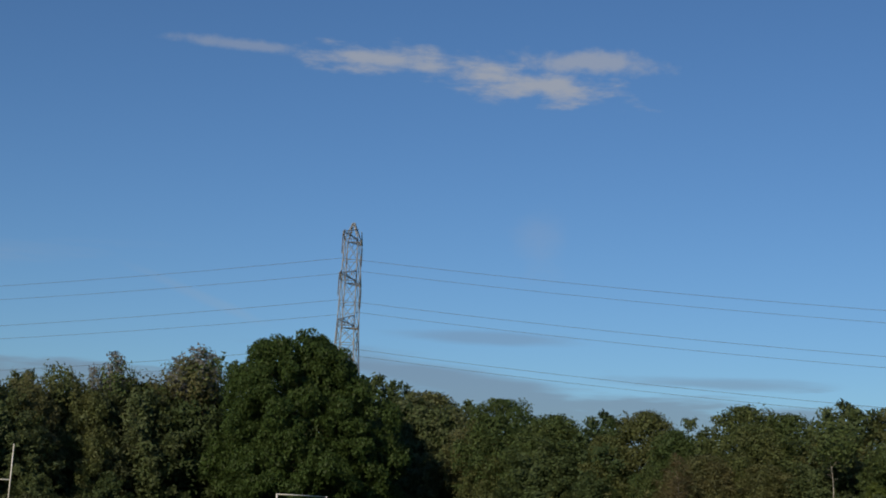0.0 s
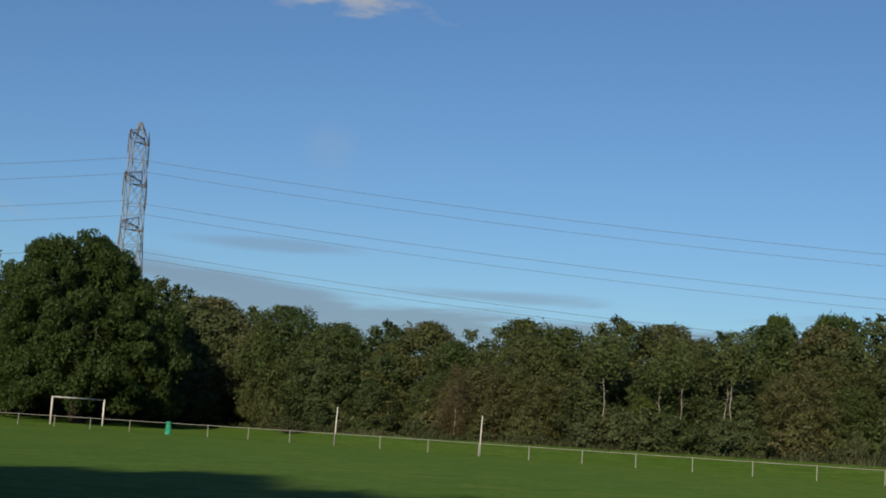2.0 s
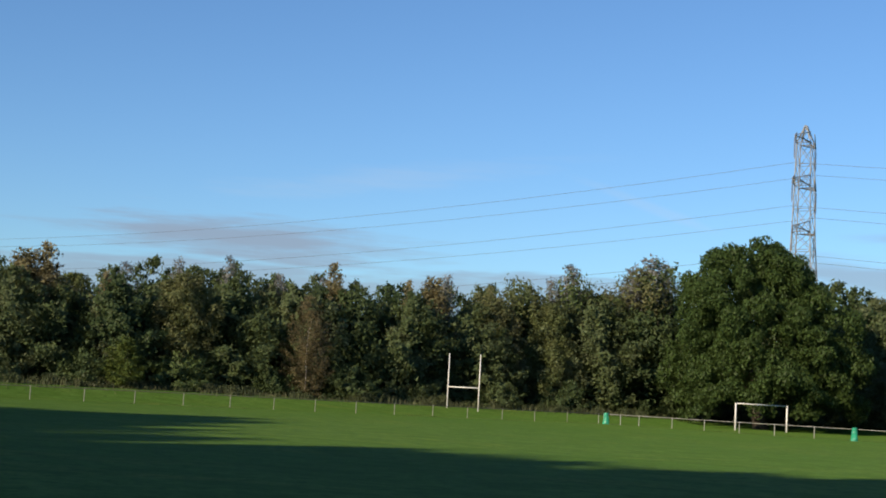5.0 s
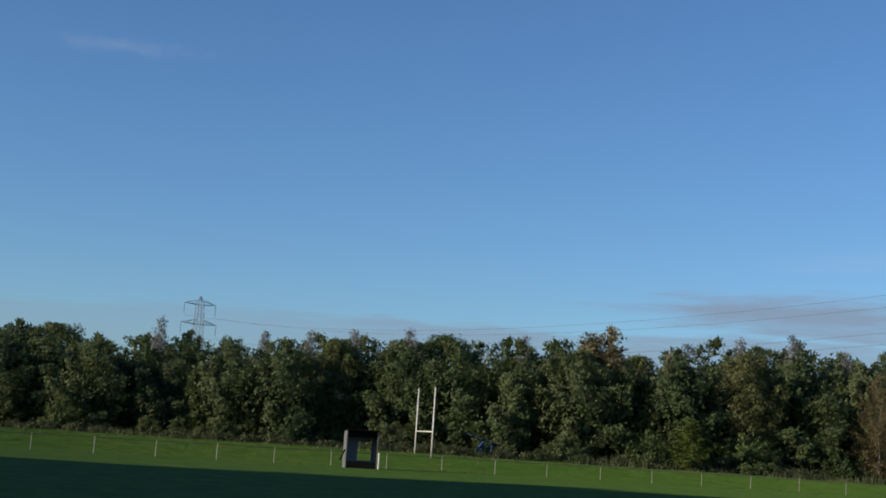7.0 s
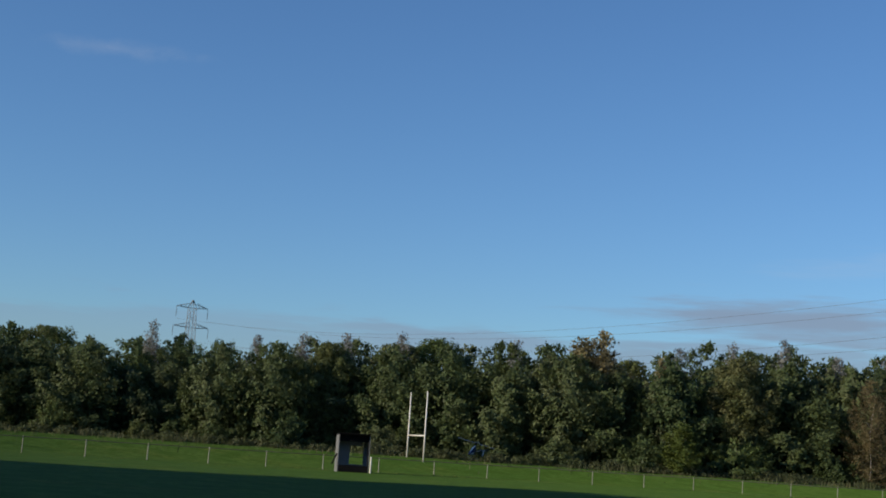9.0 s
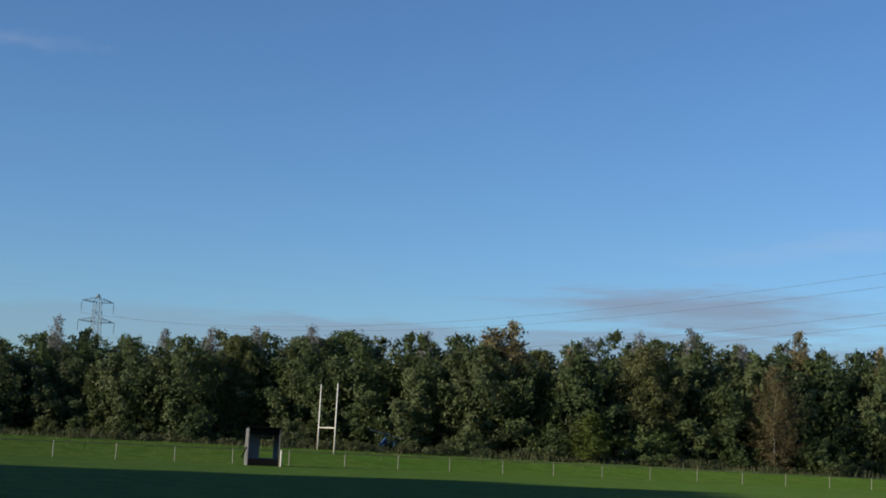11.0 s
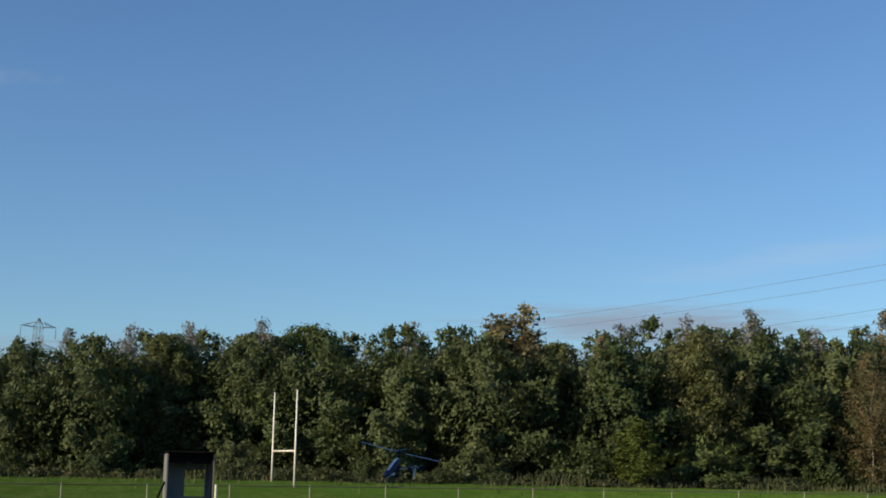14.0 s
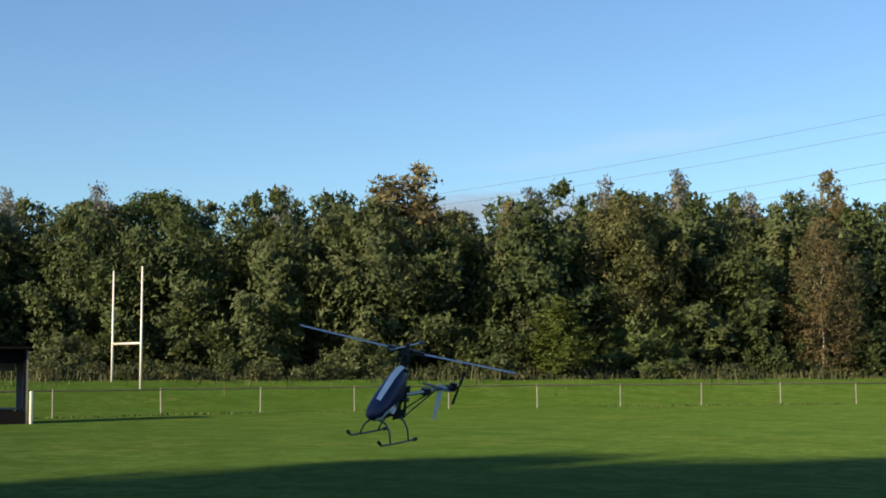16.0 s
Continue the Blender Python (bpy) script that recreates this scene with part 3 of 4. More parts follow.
def build_wood():
    rng = np.random.default_rng(21)
    # back rows carry the skyline
    az = -34.0
    i = 0
    while az < 70:
        d = wood_distance(az) + 11 + rng.random() * 5
        kind = "wood" if az < 1 or (9.5 < az < 20 and i % 2) or rng.random() < 0.22 else "bushy"
        top = eye_top(az, d, skyline(az) + (0.12 if az < 1 else 0.05) + rng.normal(0, 0.17 if az < 1 else 0.15))
        if (9.5 < az < 20 and i % 5) or (az < 1 and i % 5 in (1, 3)):
            kind = "bushy"
        if 9.5 < az < 12:
            top = eye_top(az, d, skyline(az) - 0.45)
        if 2.2 < az < 9:
            d, top = 182, eye_top(az, 182, 4.2)
        plant(kind, i, az, d, top, (1.2 if az < 1 else 1.0) + 0.35 * rng.random(), rng.random() * 360, group="trees of the wood")
        az += math.degrees(5.0 * spread(az) / d) * (0.8 + 0.4 * rng.random())
        i += 1
    # front row, lower
    az = -34.0
    while az < 70:
        d = wood_distance(az) + 3 + rng.random() * 4
        kind = "wood" if (az < 1 and rng.random() < 0.75) or rng.random() < 0.12 else "bushy"
        top = eye_top(az, d, skyline(az) * (0.45 + 0.3 * rng.random() if az < 2 else 0.84 + 0.17 * rng.random()))
        if not 2.0 < az < 9.8:
            plant(kind, i, az, d, top, (1.3 if az < 2 else 1.0) + 0.3 * rng.random(), rng.random() * 360, group="trees of the wood")
        az += math.degrees((5.0 if az < 2 else 6.8) * spread(az) / d) * (0.8 + 0.4 * rng.random())
        i += 1
    # a thin middle row closes the gaps
    az = -33.0
    while az < 70:
        d = wood_distance(az) + (8 if az < 2 else 6.5) + rng.random() * 3
        kind = "wood" if az < 1 or rng.random() < 0.2 else "bushy"
        if not 2.2 < az < 9.8:
            plant(kind, i, az, d, eye_top(az, d, skyline(az) * (0.78 + 0.18 * rng.random())), 1.15 + 0.3 * rng.random(), rng.random() * 360, group="trees of the wood")
        az += math.degrees((6.5 if az < 2 else 6.2) * spread(az) / d) * (0.8 + 0.4 * rng.random())
        i += 1
    az = -34.0
    while az < 70:
        d = wood_distance(az) - 1.0 + rng.random() * 2.5
        kind = "brown_shrub" if (az < 1 and rng.random() < 0.6) or rng.random() < 0.2 else "shrub"
        p = polar(az, d)
        if i % 2:
            d += 5.0
        if 2.0 < az < 9.0:
            d = 168
        plant(kind, i, az, d, ground_height(p.x, p.y) + 1.6 + (3.2 if i % 2 else 2.0) * rng.random(), 0.9 + 0.5 * rng.random(), rng.random() * 360, group="shrubs of the wood's edge")
        az += math.degrees((2.3 if az < 10 else 3.8) / d) * (0.8 + 0.4 * rng.random())
        i += 1


build_wood()
plant("oak", 0, 5.8, 152, eye_top(6.1, 152, 6.8), 1.0, 20)
for i, (az, d, el) in enumerate(((3.0, 176, 5.4), (2.2, 175, 5.2), (1.6, 174, 4.8), (1.0, 173, 4.5), (0.4, 172, 4.3), (1.9, 169, 3.4), (0.9, 168, 2.9))):
    plant("bushy", i, az, d, eye_top(az, d, el), 1.15, i * 70.0, group="trees of the wood")
plant("bushy", 1, -0.4, 172, eye_top(-0.4, 172, 4.2), 1.2, 80, group="trees of the wood")
plant("bushy", 2, 17.2, 160, eye_top(17.2, 160, 4.3), 1.2, 10, group="trees of the wood")


def feature_trees():
    # (kind, bearing, height angle, width) of single trees that stand out of the wood
    rows = [("gold", 35.4, 5.3, 1.7), ("gold", 36.2, 5.1, 1.8), ("pale", 30.2, 5.15, 1.0), ("gold", 23.75, 5.3, 1.15), ("pale", 32.3, 4.8, 1.3), ("rust", 24.7, 3.9, 1.35), 
            ("pale", 19.0, 5.2, 1.1), ("gold", 19.5, 5.05, 1.35), ("gold", 20.6, 4.75, 0.9), ("pale", 13.8, 5.8, 1.5), ("pale", 10.4, 6.3, 1.9), ("pale", 9.9, 5.95, 1.6), ("pale", 11.2, 5.9, 1.5), ("birch", 10.3, 6.1, 1.2), ("birch", 11.0, 5.7, 1.2), ("birch", 13.6, 5.5, 1.0), ("birch", 16.0, 5.15, 1.0), ("birch", 12.4, 4.9, 1.3), ("birch", 15.3, 4.6, 1.2), ("birch", 17.2, 4.7, 1.1), ("pale", 28.1, 5.35, 1.0), ("pale", 14.6, 5.2, 1.2),
            ("pale", 46.2, 4.55, 1.3), ("pale", 48.0, 4.45, 1.3), ("pale", 39.1, 4.75, 1.2), ("pale", 26.0, 4.8, 1.2), ("pale", 24.1, 4.7, 1.6), ("pale", 43.9, 4.75, 1.3), ("pale", 49.9, 4.2, 1.3), ("pale", 54.2, 4.5, 1.1), ("gold", 33.0, 4.4, 0.9),
            ("birch", -15.7, 4.4, 1.3), ("birch", -17.9, 3.7, 1.2), ("birch", -20.95, 4.7, 1.3), ("birch", -20.7, 4.4, 1.2), ("birch", -18.75, 4.2, 0.9), ("rust", -9.5, 2.8, 1.5), ("yellow", -17.3, 1.9, 2.0), ("yellow", 32.1, 1.7, 2.4)]
    used = dict.fromkeys(MASTERS, 0)
    for i, (kind, az, el, wide) in enumerate(rows):
        front = kind == "yellow" or (kind == "rust" and el < 4.2) or (kind == "birch" and az < 0)
        d = wood_distance(az) + ((-1.0 if kind == "birch" else -1.5) if front else 6.5 if kind == "gold" else 9.0)
        plant(kind, used[kind], az, d, eye_top(az, d, el), wide, i * 67.0)
        if kind == "birch" and front:
            for k in (0, 1):
                plant("shrub", i + k, az + 0.5 - k, d - 1.6, 3.2 + 0.7 * ((i + k) % 3), 1.1, i * 50.0, group="shrubs of the wood's edge")
        used[kind] += 1
    for az, el, wide in ((-22.65, 5.4, 0.42), (-24.9, 5.5, 0.6)):
        plant("broad", 0, az, 175, eye_top(az, 175, el), wide, az * 9)


feature_trees()


def shade_trees():
    """Tall unseen trees, added beside and behind the stand to shadow the field."""
    u, v = Vector((-TO_SUN.x, -TO_SUN.y, 0)).normalized(), Vector((-TO_SUN.y, TO_SUN.x, 0)).normalized() * -1
    if v.x < 0:
        v = -v
    rows = [(-106, -8), (-99, -11), (-92, -6), (-86, -3), (-80, 1), (-74, 4), (-69, 15), (-64, 39), (-58, 48), (-52, 45), (-47, 37), (-42, 31), (-36, 30), (-30, 32), (-25, 34), (-20, 36), (-16, 40), (-11, 34), (-6, 29), (0, 24), (7, 19)]
    for i, (across, tip) in enumerate(rows):
        p = u * -62 + v * across
        az, d = math.degrees(math.atan2(-p.x, p.y)), math.hypot(p.x, p.y)
        top = (tip + 62) * math.tan(radians(SUN_EL))
        plant("shade", i, az, d, top, 0.8 if top < 18 else 0.62, i * 50.0, group="trees beside the field")


shade_trees()


# ---- pylons and their cables ----
PYLON_1, PYLON_2 = polar(4.38, 227.5), polar(52.7, 500)
SPAN = PYLON_2 - PYLON_1
LINE_DIR = SPAN.normalized()
ARM_DIR = Vector((-LINE_DIR.y, LINE_DIR.x, 0))
ARM_LEVELS = [(31.3, 6.4), (38.9, 7.0), (46.0, 6.2)]      # height of each cross arm and its half length


def pylon_width(z):
    return line(z, [0, 26, 31, 46, 49.0], [7.2, 3.5, 3.0, 2.3, 0.3])


def build_pylon(at):
    root = thing("pylon", "grey galvanised steel lattice pylon with three cross arms", "pylon", "pylons", at=at)
    zs = [0, 6, 11.5, 16.5, 21, 25, 28.4, 31.3, 35.1, 38.9, 42.5, 46.0, 49]

    def corner(k, z):
        h = pylon_width(z) / 2
        return Vector(((-h, h, h, -h)[k], (-h, -h, h, h)[k], z))

    for k in range(4):
        part("leg", Shape().tube([corner(k, z) for z in zs], [0.13] * 5 + [0.095] * 8, 5), STEEL, root)
    for i in range(len(zs) - 1):
        a, b = zs[i], zs[i + 1]
        for k in range(4):
            j = (k + 1) % 4
            for p, q in ((corner(k, a), corner(j, b)), (corner(j, a), corner(k, b)), (corner(k, b), corner(j, b))):
                part("brace", Shape().tube([p, q], 0.048, 4), STEEL, root)
    for z, half in ARM_LEVELS:
        for side in (-1, 1):
            s = Shape()
            w = pylon_width(z) / 2
            tip = Vector((0, side * half, z + 0.3))
            for x in (-w, w):
                s.tube([(x, side * w, z), tip], 0.09, 5)
                s.tube([(x, side * w, min(z + 1.7, 48.0)), tip], 0.08, 5)
                for t in (0.25, 0.5, 0.75):
                    lo = Vector((x, side * w, z)).lerp(tip, t)
                    s.tube([lo, Vector((x, side * w, min(z + 1.7, 48.0))).lerp(tip, max(t - 0.2, 0))], 0.045, 4)
            for t in (0.25, 0.5, 0.75):
                s.tube([Vector((-w, side * w, z)).lerp(tip, t), Vector((w, side * w, z)).lerp(tip, t - 0.2)], 0.045, 4)
            arm = part("cross_arm", s, STEEL, root)
            ins = Shape().tube([tip, tip + Vector((0, 0, -3.9))], 0.05, 6)
            for n in range(14):
                q = tip + Vector((0, 0, -0.5 - n * 0.23))
                ins.tube([q, q + Vector((0, 0, -0.1))], [0.17, 0.09], 8)
            part("insulator", ins, GLASS_INS, arm, "dark hanging insulator string")
    return root


arm_turn = math.degrees(math.atan2(ARM_DIR.y, ARM_DIR.x)) - 90
pylon = build_pylon(pose(PYLON_1.x, PYLON_1.y, 0, 0, 0, arm_turn))
for p in (PYLON_2, PYLON_1 - SPAN):
    copy_thing(pylon, pose(p.x, p.y, 0, 0, 0, arm_turn))


def cable(a, b, sag):
    pts = []
    for i in range(33):
        t = i / 32
        p = a.lerp(b, t)
        pts.append((p.x, p.y, p.z - 4 * sag * t * (1 - t)))
    ob = part("power_cable", Shape().tube(pts, 0.03, 5), WIRE)
    tagged(ob, "thin grey overhead power cable strung between pylons", "cable", "overhead power cables")


for start in (PYLON_1, PYLON_1 - SPAN):
    for z, half in ARM_LEVELS:
        for side in (-1, 1):
            off = ARM_DIR * (half * side) + Vector((0, 0, z - 4.2))
            cable(start + off, start + SPAN + off, 10.5)


# ---- rail fence round the pitch ----
def fence_run(name, label, azs, rail_mat, rail_r, post_r, post_mat, tall=0.96):
    root = thing(name, label, "fence")
    post_mesh = Shape().tube([(0, 0, -0.05), (0, 0, tall - 0.02), (0, 0, tall + 0.01)], [post_r, post_r, post_r * 0.7], 8).mesh("post", post_mat)
    rng = np.random.default_rng(len(azs))
    tops = []
    for az in azs:
        p = polar(az, fence_distance(az))
        g = ground_height(p.x, p.y)
        k = field_fall(az)
        part("post", post_mesh, None, root, at=pose(p.x, p.y, g, rng.normal(0, 0.8), rng.normal(0, 0.8), az) @ Matrix.Diagonal((k, k, k, 1)))
        tops.append(p + Vector((0, 0, g + k * (tall - rail_r - 0.01))))
    for a, b in zip(tops, tops[1:]):
        mid = a.lerp(b, 0.5) + Vector((0, 0, -0.012))
        part("rail", Shape().tube([a, mid, b], rail_r, 8), rail_mat, root)
    return root


LEFT_POSTS = [71.5, 68.9, 66.3, 63.8, 61.3, 58.85, 56.4, 53.95, 51.5, 49.15, 46.8, 44.5, 42.2, 40.0, 37.85, 35.65, 33.55, 31.55, 29.6, 27.7, 25.9, 24.2, 22.5, 20.9, 19.3, 17.85, 16.4, 15.05, 13.7, 12.4]
RIGHT_POSTS = [12.2, 11.5, 10.75, 9.4, 8.1, 6.7, 5.3, 3.75, 2.2, 0.6, -1.05, -2.75, -4.6, -6.5, -8.5, -10.6, -12.7, -14.9, -17.1, -19.4, -21.8, -24.3, -26.9, -29.6, -32.4]
fence_run("rail_fence", "post-and-rail pitch fence with pale posts and a dark rail", LEFT_POSTS, RAIL_DARK, 0.028, 0.03, POST_GREY)
fence_run("rail_fence", "white post-and-rail pitch fence with a white tubular rail", RIGHT_POSTS, RAIL_WHITE, 0.022, 0.035, RAIL_WHITE)


# ---- goals and poles ----
def football_goal():
    a, b = polar(6.86, 136), polar(4.83, 142)
    root = thing("football_goal", "white metal football goal frame without a net", "goal")
    tall = 2.66
    for p in (a, b):
        part("goalpost", Shape().tube([p + Vector((0, 0, -0.1)), p + Vector((0, 0, tall))], 0.085, 10), WHITE, root, smooth=True)
    up = Vector((0, 0, tall - 0.06))
    part("crossbar", Shape().tube([a + up, b + up], 0.06, 10), WHITE, root, smooth=True)


football_goal()


def rugby_goal(az_l, d_l, az_r, d_r, bar, tall):
    root = thing("rugby_goal", "tall white H-shaped rugby goal posts", "goal", "rugby goals")
    a, b = polar(az_l, d_l), polar(az_r, d_r)
    for p in (a, b):
        g = ground_height(p.x, p.y)
        part("goalpost", Shape().tube([p + Vector((0, 0, g - 0.1)), p + Vector((0, 0, bar)), p + Vector((0, 0, tall))], [0.062, 0.058, 0.042], 10), WHITE, root, smooth=True)
    part("crossbar", Shape().tube([a + Vector((0, 0, bar)), b + Vector((0, 0, bar))], 0.055, 10), WHITE, root, smooth=True)
    return root


rugby_goal(43.37, 117, 42.68, 113.5, 2.75, 6.4)
rugby_goal(18.72, 131.5, 17.42, 130.5, 2.68, 5.9)
rugby_goal(64.2, 112, 62.95, 108, 3.4, 8.0)
rugby_goal(63.05, 120, 60.67, 118, 2.8, 5.8)


def flag_pole(az, d, tall):
    p = polar(az, d)
    root = thing("touchline_pole", "slim white wooden pole standing by the fence", "pole", "touchline poles")
    root.matrix_basis = pose(p.x, p.y, 0)
    part("shaft", Shape().tube([(0, 0, -0.05), (0.01, 0, tall * 0.5), (0.06, 0, tall)], [0.048, 0.044, 0.036], 8), WHITE, root, smooth=True)
    part("socket", Shape().tube([(0, 0, 0), (0, 0, 0.8)], 0.055, 8), RAIL_WHITE, root, smooth=True)


flag_pole(-4.62, 107, 3.0)
flag_pole(-10.66, 98, 2.9)


def sack(az, d, tall, width):
    p = polar(az, d)
    root = thing("plastic_wrap", "bright green plastic sheet wrapped round a fence post", "plastic sheet", "green wraps")
    root.matrix_basis = pose(p.x, p.y, 0, 0, 0, az)
    rng = np.random.default_rng(int(az * 10))
    rings = []
    for i in range(8):
        t = i / 7
        rings.append([(math.cos(k * 0.5236) * width * (0.62 - 0.2 * t + 0.1 * rng.random()), math.sin(k * 0.5236) * width * 0.4 * (0.8 + 0.3 * rng.random()), t * tall) for k in range(12)])
    part("sheet", Shape().loft(rings), GREEN_WRAP, root)


sack(12.1, fence_distance(12.1) - 0.35, 1.05, 0.45)
sack(2.2, fence_distance(2.2) - 0.3, 1.05, 0.42)


# ---- dugout ----
DUG_GREY = material("weathered_grey_panel", (0.19, 0.195, 0.2), (0.14, 0.145, 0.15), scale=1.5, rough=0.6, bump=0.2)
# near-black for roof felt, boards and the painted shade below the roof
DUG_DARK = material("dark_felt_and_shade", (0.006, 0.006, 0.007), (0.011, 0.011, 0.011), scale=2, rough=0.9, bump=0.3)
DUG_LIGHT = material("pale_side_panel", (0.17, 0.178, 0.18), (0.12, 0.126, 0.13), scale=1.5, rough=0.6, bump=0.2)

DUG_DARK.node_tree.nodes["Principled BSDF"].inputs["Specular IOR Level"].default_value = 0.08


def build_dugout():
    p = polar(45.62, 98)
    root = thing("dugout", "grey team dugout with an open front and flat dark roof", "shelter", at=pose(p.x, p.y, ground_height(p.x, p.y) - 0.02, 0, 0, 53.5) @ Matrix.Scale(1.215, 4))
    w, deep, tall = 1.8, 1.25, 2.2
    # local x to the right, y away from the field
    part("side_panel", Shape().box(pose(-w / 2, 0.1, 0), 0.05, deep, tall - 0.05), DUG_LIGHT, root, "pale outer side panel")
    part("side_panel", Shape().box(pose(w / 2, 0.1, 0), 0.05, deep, tall - 0.05), DUG_GREY, root)
    back = Shape()
    y = deep / 2 + 0.1
    for x, sx in ((-w / 2 + 0.42, 0.84 - 0.05), (w / 2 - 0.1, 0.15)):
        back.box(pose(x, y, 0), sx, 0.05, tall - 0.1)
    back.box(pose(0.25, y, 0), w - 0.96, 0.05, 0.44)
    back.box(pose(0.25, y, 1.55), w - 0.96, 0.05, tall - 1.65)
    part("back_panel", back, DUG_GREY, root, "grey back panel with a window opening")
    part("roof", Shape().box(pose(0, 0.0, tall - 0.05, -4), w + 0.1, deep + 0.2, 0.06), DUG_DARK, root)
    part("bench", Shape().box(pose(0, 0.4, 0.42), w - 0.1, 0.38, 0.05).box(pose(-0.8, 0.4, 0), 0.06, 0.3, 0.42).box(pose(0.8, 0.4, 0), 0.06, 0.3, 0.42), DUG_GREY, root, "low wooden bench")
    # black strip put in as the shade inside, below the roof
    part("fascia", Shape().box(pose(0, -deep / 2 + 0.3, tall - 0.42), w - 0.06, 0.04, 0.37), DUG_DARK, root, "dark strip standing in for the shade under the roof")
    part("kick_board", Shape().box(pose(0, -deep / 2 + 0.12, 0), w - 0.06, 0.05, 0.4), DUG_DARK, root, "dark board along the open front")
    part("front_post", Shape().box(pose(w / 2 - 0.06, -deep / 2 + 0.15, 0), 0.07, 0.07, tall - 0.05), DUG_DARK, root)
    part("corner_post", Shape().tube([(w / 2 + 0.12, -deep / 2 + 0.05, 0), (w / 2 + 0.12, -deep / 2 + 0.05, 0.97)], 0.05, 8), WHITE, root, "short white post at the corner")
    part("brace", Shape().tube([(-w / 2 - 0.32, -0.3, 0.42), (-w / 2 - 0.06, -0.3, 1.05)], 0.05, 6), DUG_DARK, root)


build_dugout()


# ---- model helicopter, in the air ----
H_BLUE = material("dark_blue_canopy", (0.008, 0.01, 0.05), (0.012, 0.014, 0.065), scale=6, rough=0.35, bump=0)
H_WHITE = material("white_canopy", (0.82, 0.82, 0.82), (0.74, 0.74, 0.75), scale=6, rough=0.25, bump=0)
H_BLACK = material("black_carbon", (0.012, 0.012, 0.014), (0.022, 0.022, 0.024), scale=20, rough=0.4, bump=0.05)
H_GREY = material("grey_blade", (0.4, 0.42, 0.44), (0.32, 0.33, 0.35), scale=5, rough=0.4, bump=0)
H_METAL = material("aluminium", (0.5, 0.51, 0.53), (0.4, 0.4, 0.42), scale=10, rough=0.35, metal=0.8, bump=0)

H_BLACK.node_tree.nodes["Principled BSDF"].inputs["Specular IOR Level"].default_value = 0.2


H_RUBBER = material("black_rubber", (0.01, 0.01, 0.01), (0.02, 0.02, 0.02), scale=20, rough=0.8, bump=0.1)
H_SKID = material("grey_skid_tube", (0.1, 0.105, 0.11), (0.07, 0.072, 0.076), scale=8, rough=0.5, bump=0)


def build_helicopter(at):
    """Nose towards -x, z up, metres; a large electric model with a flybar."""
    root = thing("model_helicopter", "dark blue and white radio-controlled model helicopter hovering over the grass", "helicopter", at=at)

    def ring(x, cz, ry, rz, n=18):
        out = []
        for k in range(n):
            t = 6.2832 * k / n
            w = math.cos(t) * ry * (1.0 - 0.22 * max(math.sin(t), 0.0))
            out.append((x + 0.06 * math.sin(t) * rz / 0.16, w, cz + math.sin(t) * rz))
        return out

    secs = [(-0.28, -0.1, 0.014, 0.014), (-0.273, -0.096, 0.042, 0.04), (-0.25, -0.082, 0.063, 0.072), (-0.205, -0.05, 0.077, 0.115), (-0.15, -0.008, 0.083, 0.156),
            (-0.09, 0.028, 0.083, 0.18), (-0.035, 0.045, 0.076, 0.176), (0.015, 0.052, 0.06, 0.145), (0.045, 0.055, 0.038, 0.085)]
    canopy = part("canopy", Shape().loft([ring(*q) for q in secs]), H_BLUE, root, "dark blue moulded canopy", smooth=True)

    def shell(name, mat, label, rows, a0, a1, lift):
        """A band of the canopy's skin between two angles, just proud of it."""
        s = Shape()
        n = 11
        for x, z, ry, rz in rows:
            for k in range(n):
                t = math.pi * (a0 + (a1 - a0) * k / (n - 1))
                w = math.cos(t) * ry * (1.0 - 0.22 * max(math.sin(t), 0.0)) * lift
                s.v.append((x + 0.06 * math.sin(t) * rz / 0.16 - 0.003, w, z + math.sin(t) * rz * lift))
        for i in range(len(rows) - 1):
            for k in range(n - 1):
                s.f.append((i * n + k, i * n + k + 1, (i + 1) * n + k + 1, (i + 1) * n + k))
        part(name, s, mat, canopy, label, smooth=True)

    shell("canopy_top", H_WHITE, "white upper canopy shell", secs[2:7], 0.4, 0.64, 1.03)
    shell("rear_flash", H_WHITE, "white flash behind the canopy's top", secs[6:9], 0.3, 0.7, 1.05)
    for a0, a1, b0, b1 in ((-0.34, -0.2, 2, 5), (-0.2, -0.1, 3, 6), (1.2, 1.34, 2, 5), (1.1, 1.2, 3, 6)):
        shell("flame_mark", H_WHITE, "white flame mark on the canopy's side", secs[b0:b1], a0, a1, 1.03)
    for side in (-1, 1):
        badge = Shape()
        for r, dy in ((0.03, 0.0), (0.015, 0.002)):
            badge.tube([(-0.125, side * (0.072 + dy), -0.075), (-0.125, side * (0.083 + dy), -0.075)], r, 14)
        part("badge", badge, H_WHITE, root, "white ring mark on the canopy's side")
        plate = Shape().box(pose(0.035, side * 0.036, -0.17), 0.16, 0.004, 0.07)
        plate.box(pose(0.02, side * 0.036, -0.1), 0.035, 0.004, 0.13).box(pose(0.095, side * 0.036, -0.1, 0, -14, 0), 0.03, 0.004, 0.14).box(pose(0.05, side * 0.036, 0.02), 0.13, 0.004, 0.05)
        part("frame_plate", plate, H_BLACK, root, "cut-out black carbon frame plate")
    part("main_gear", Shape().tube([(0.05, 0, -0.035), (0.05, 0, -0.02)], 0.075, 24), H_BLACK, root)
    part("motor", Shape().tube([(0.0, 0, -0.14), (0.0, 0, -0.06)], 0.03, 14), H_METAL, root)
    part("battery", Shape().box(pose(-0.15, 0, -0.15), 0.16, 0.05, 0.045, 1.0, 0.008), H_BLACK, root)
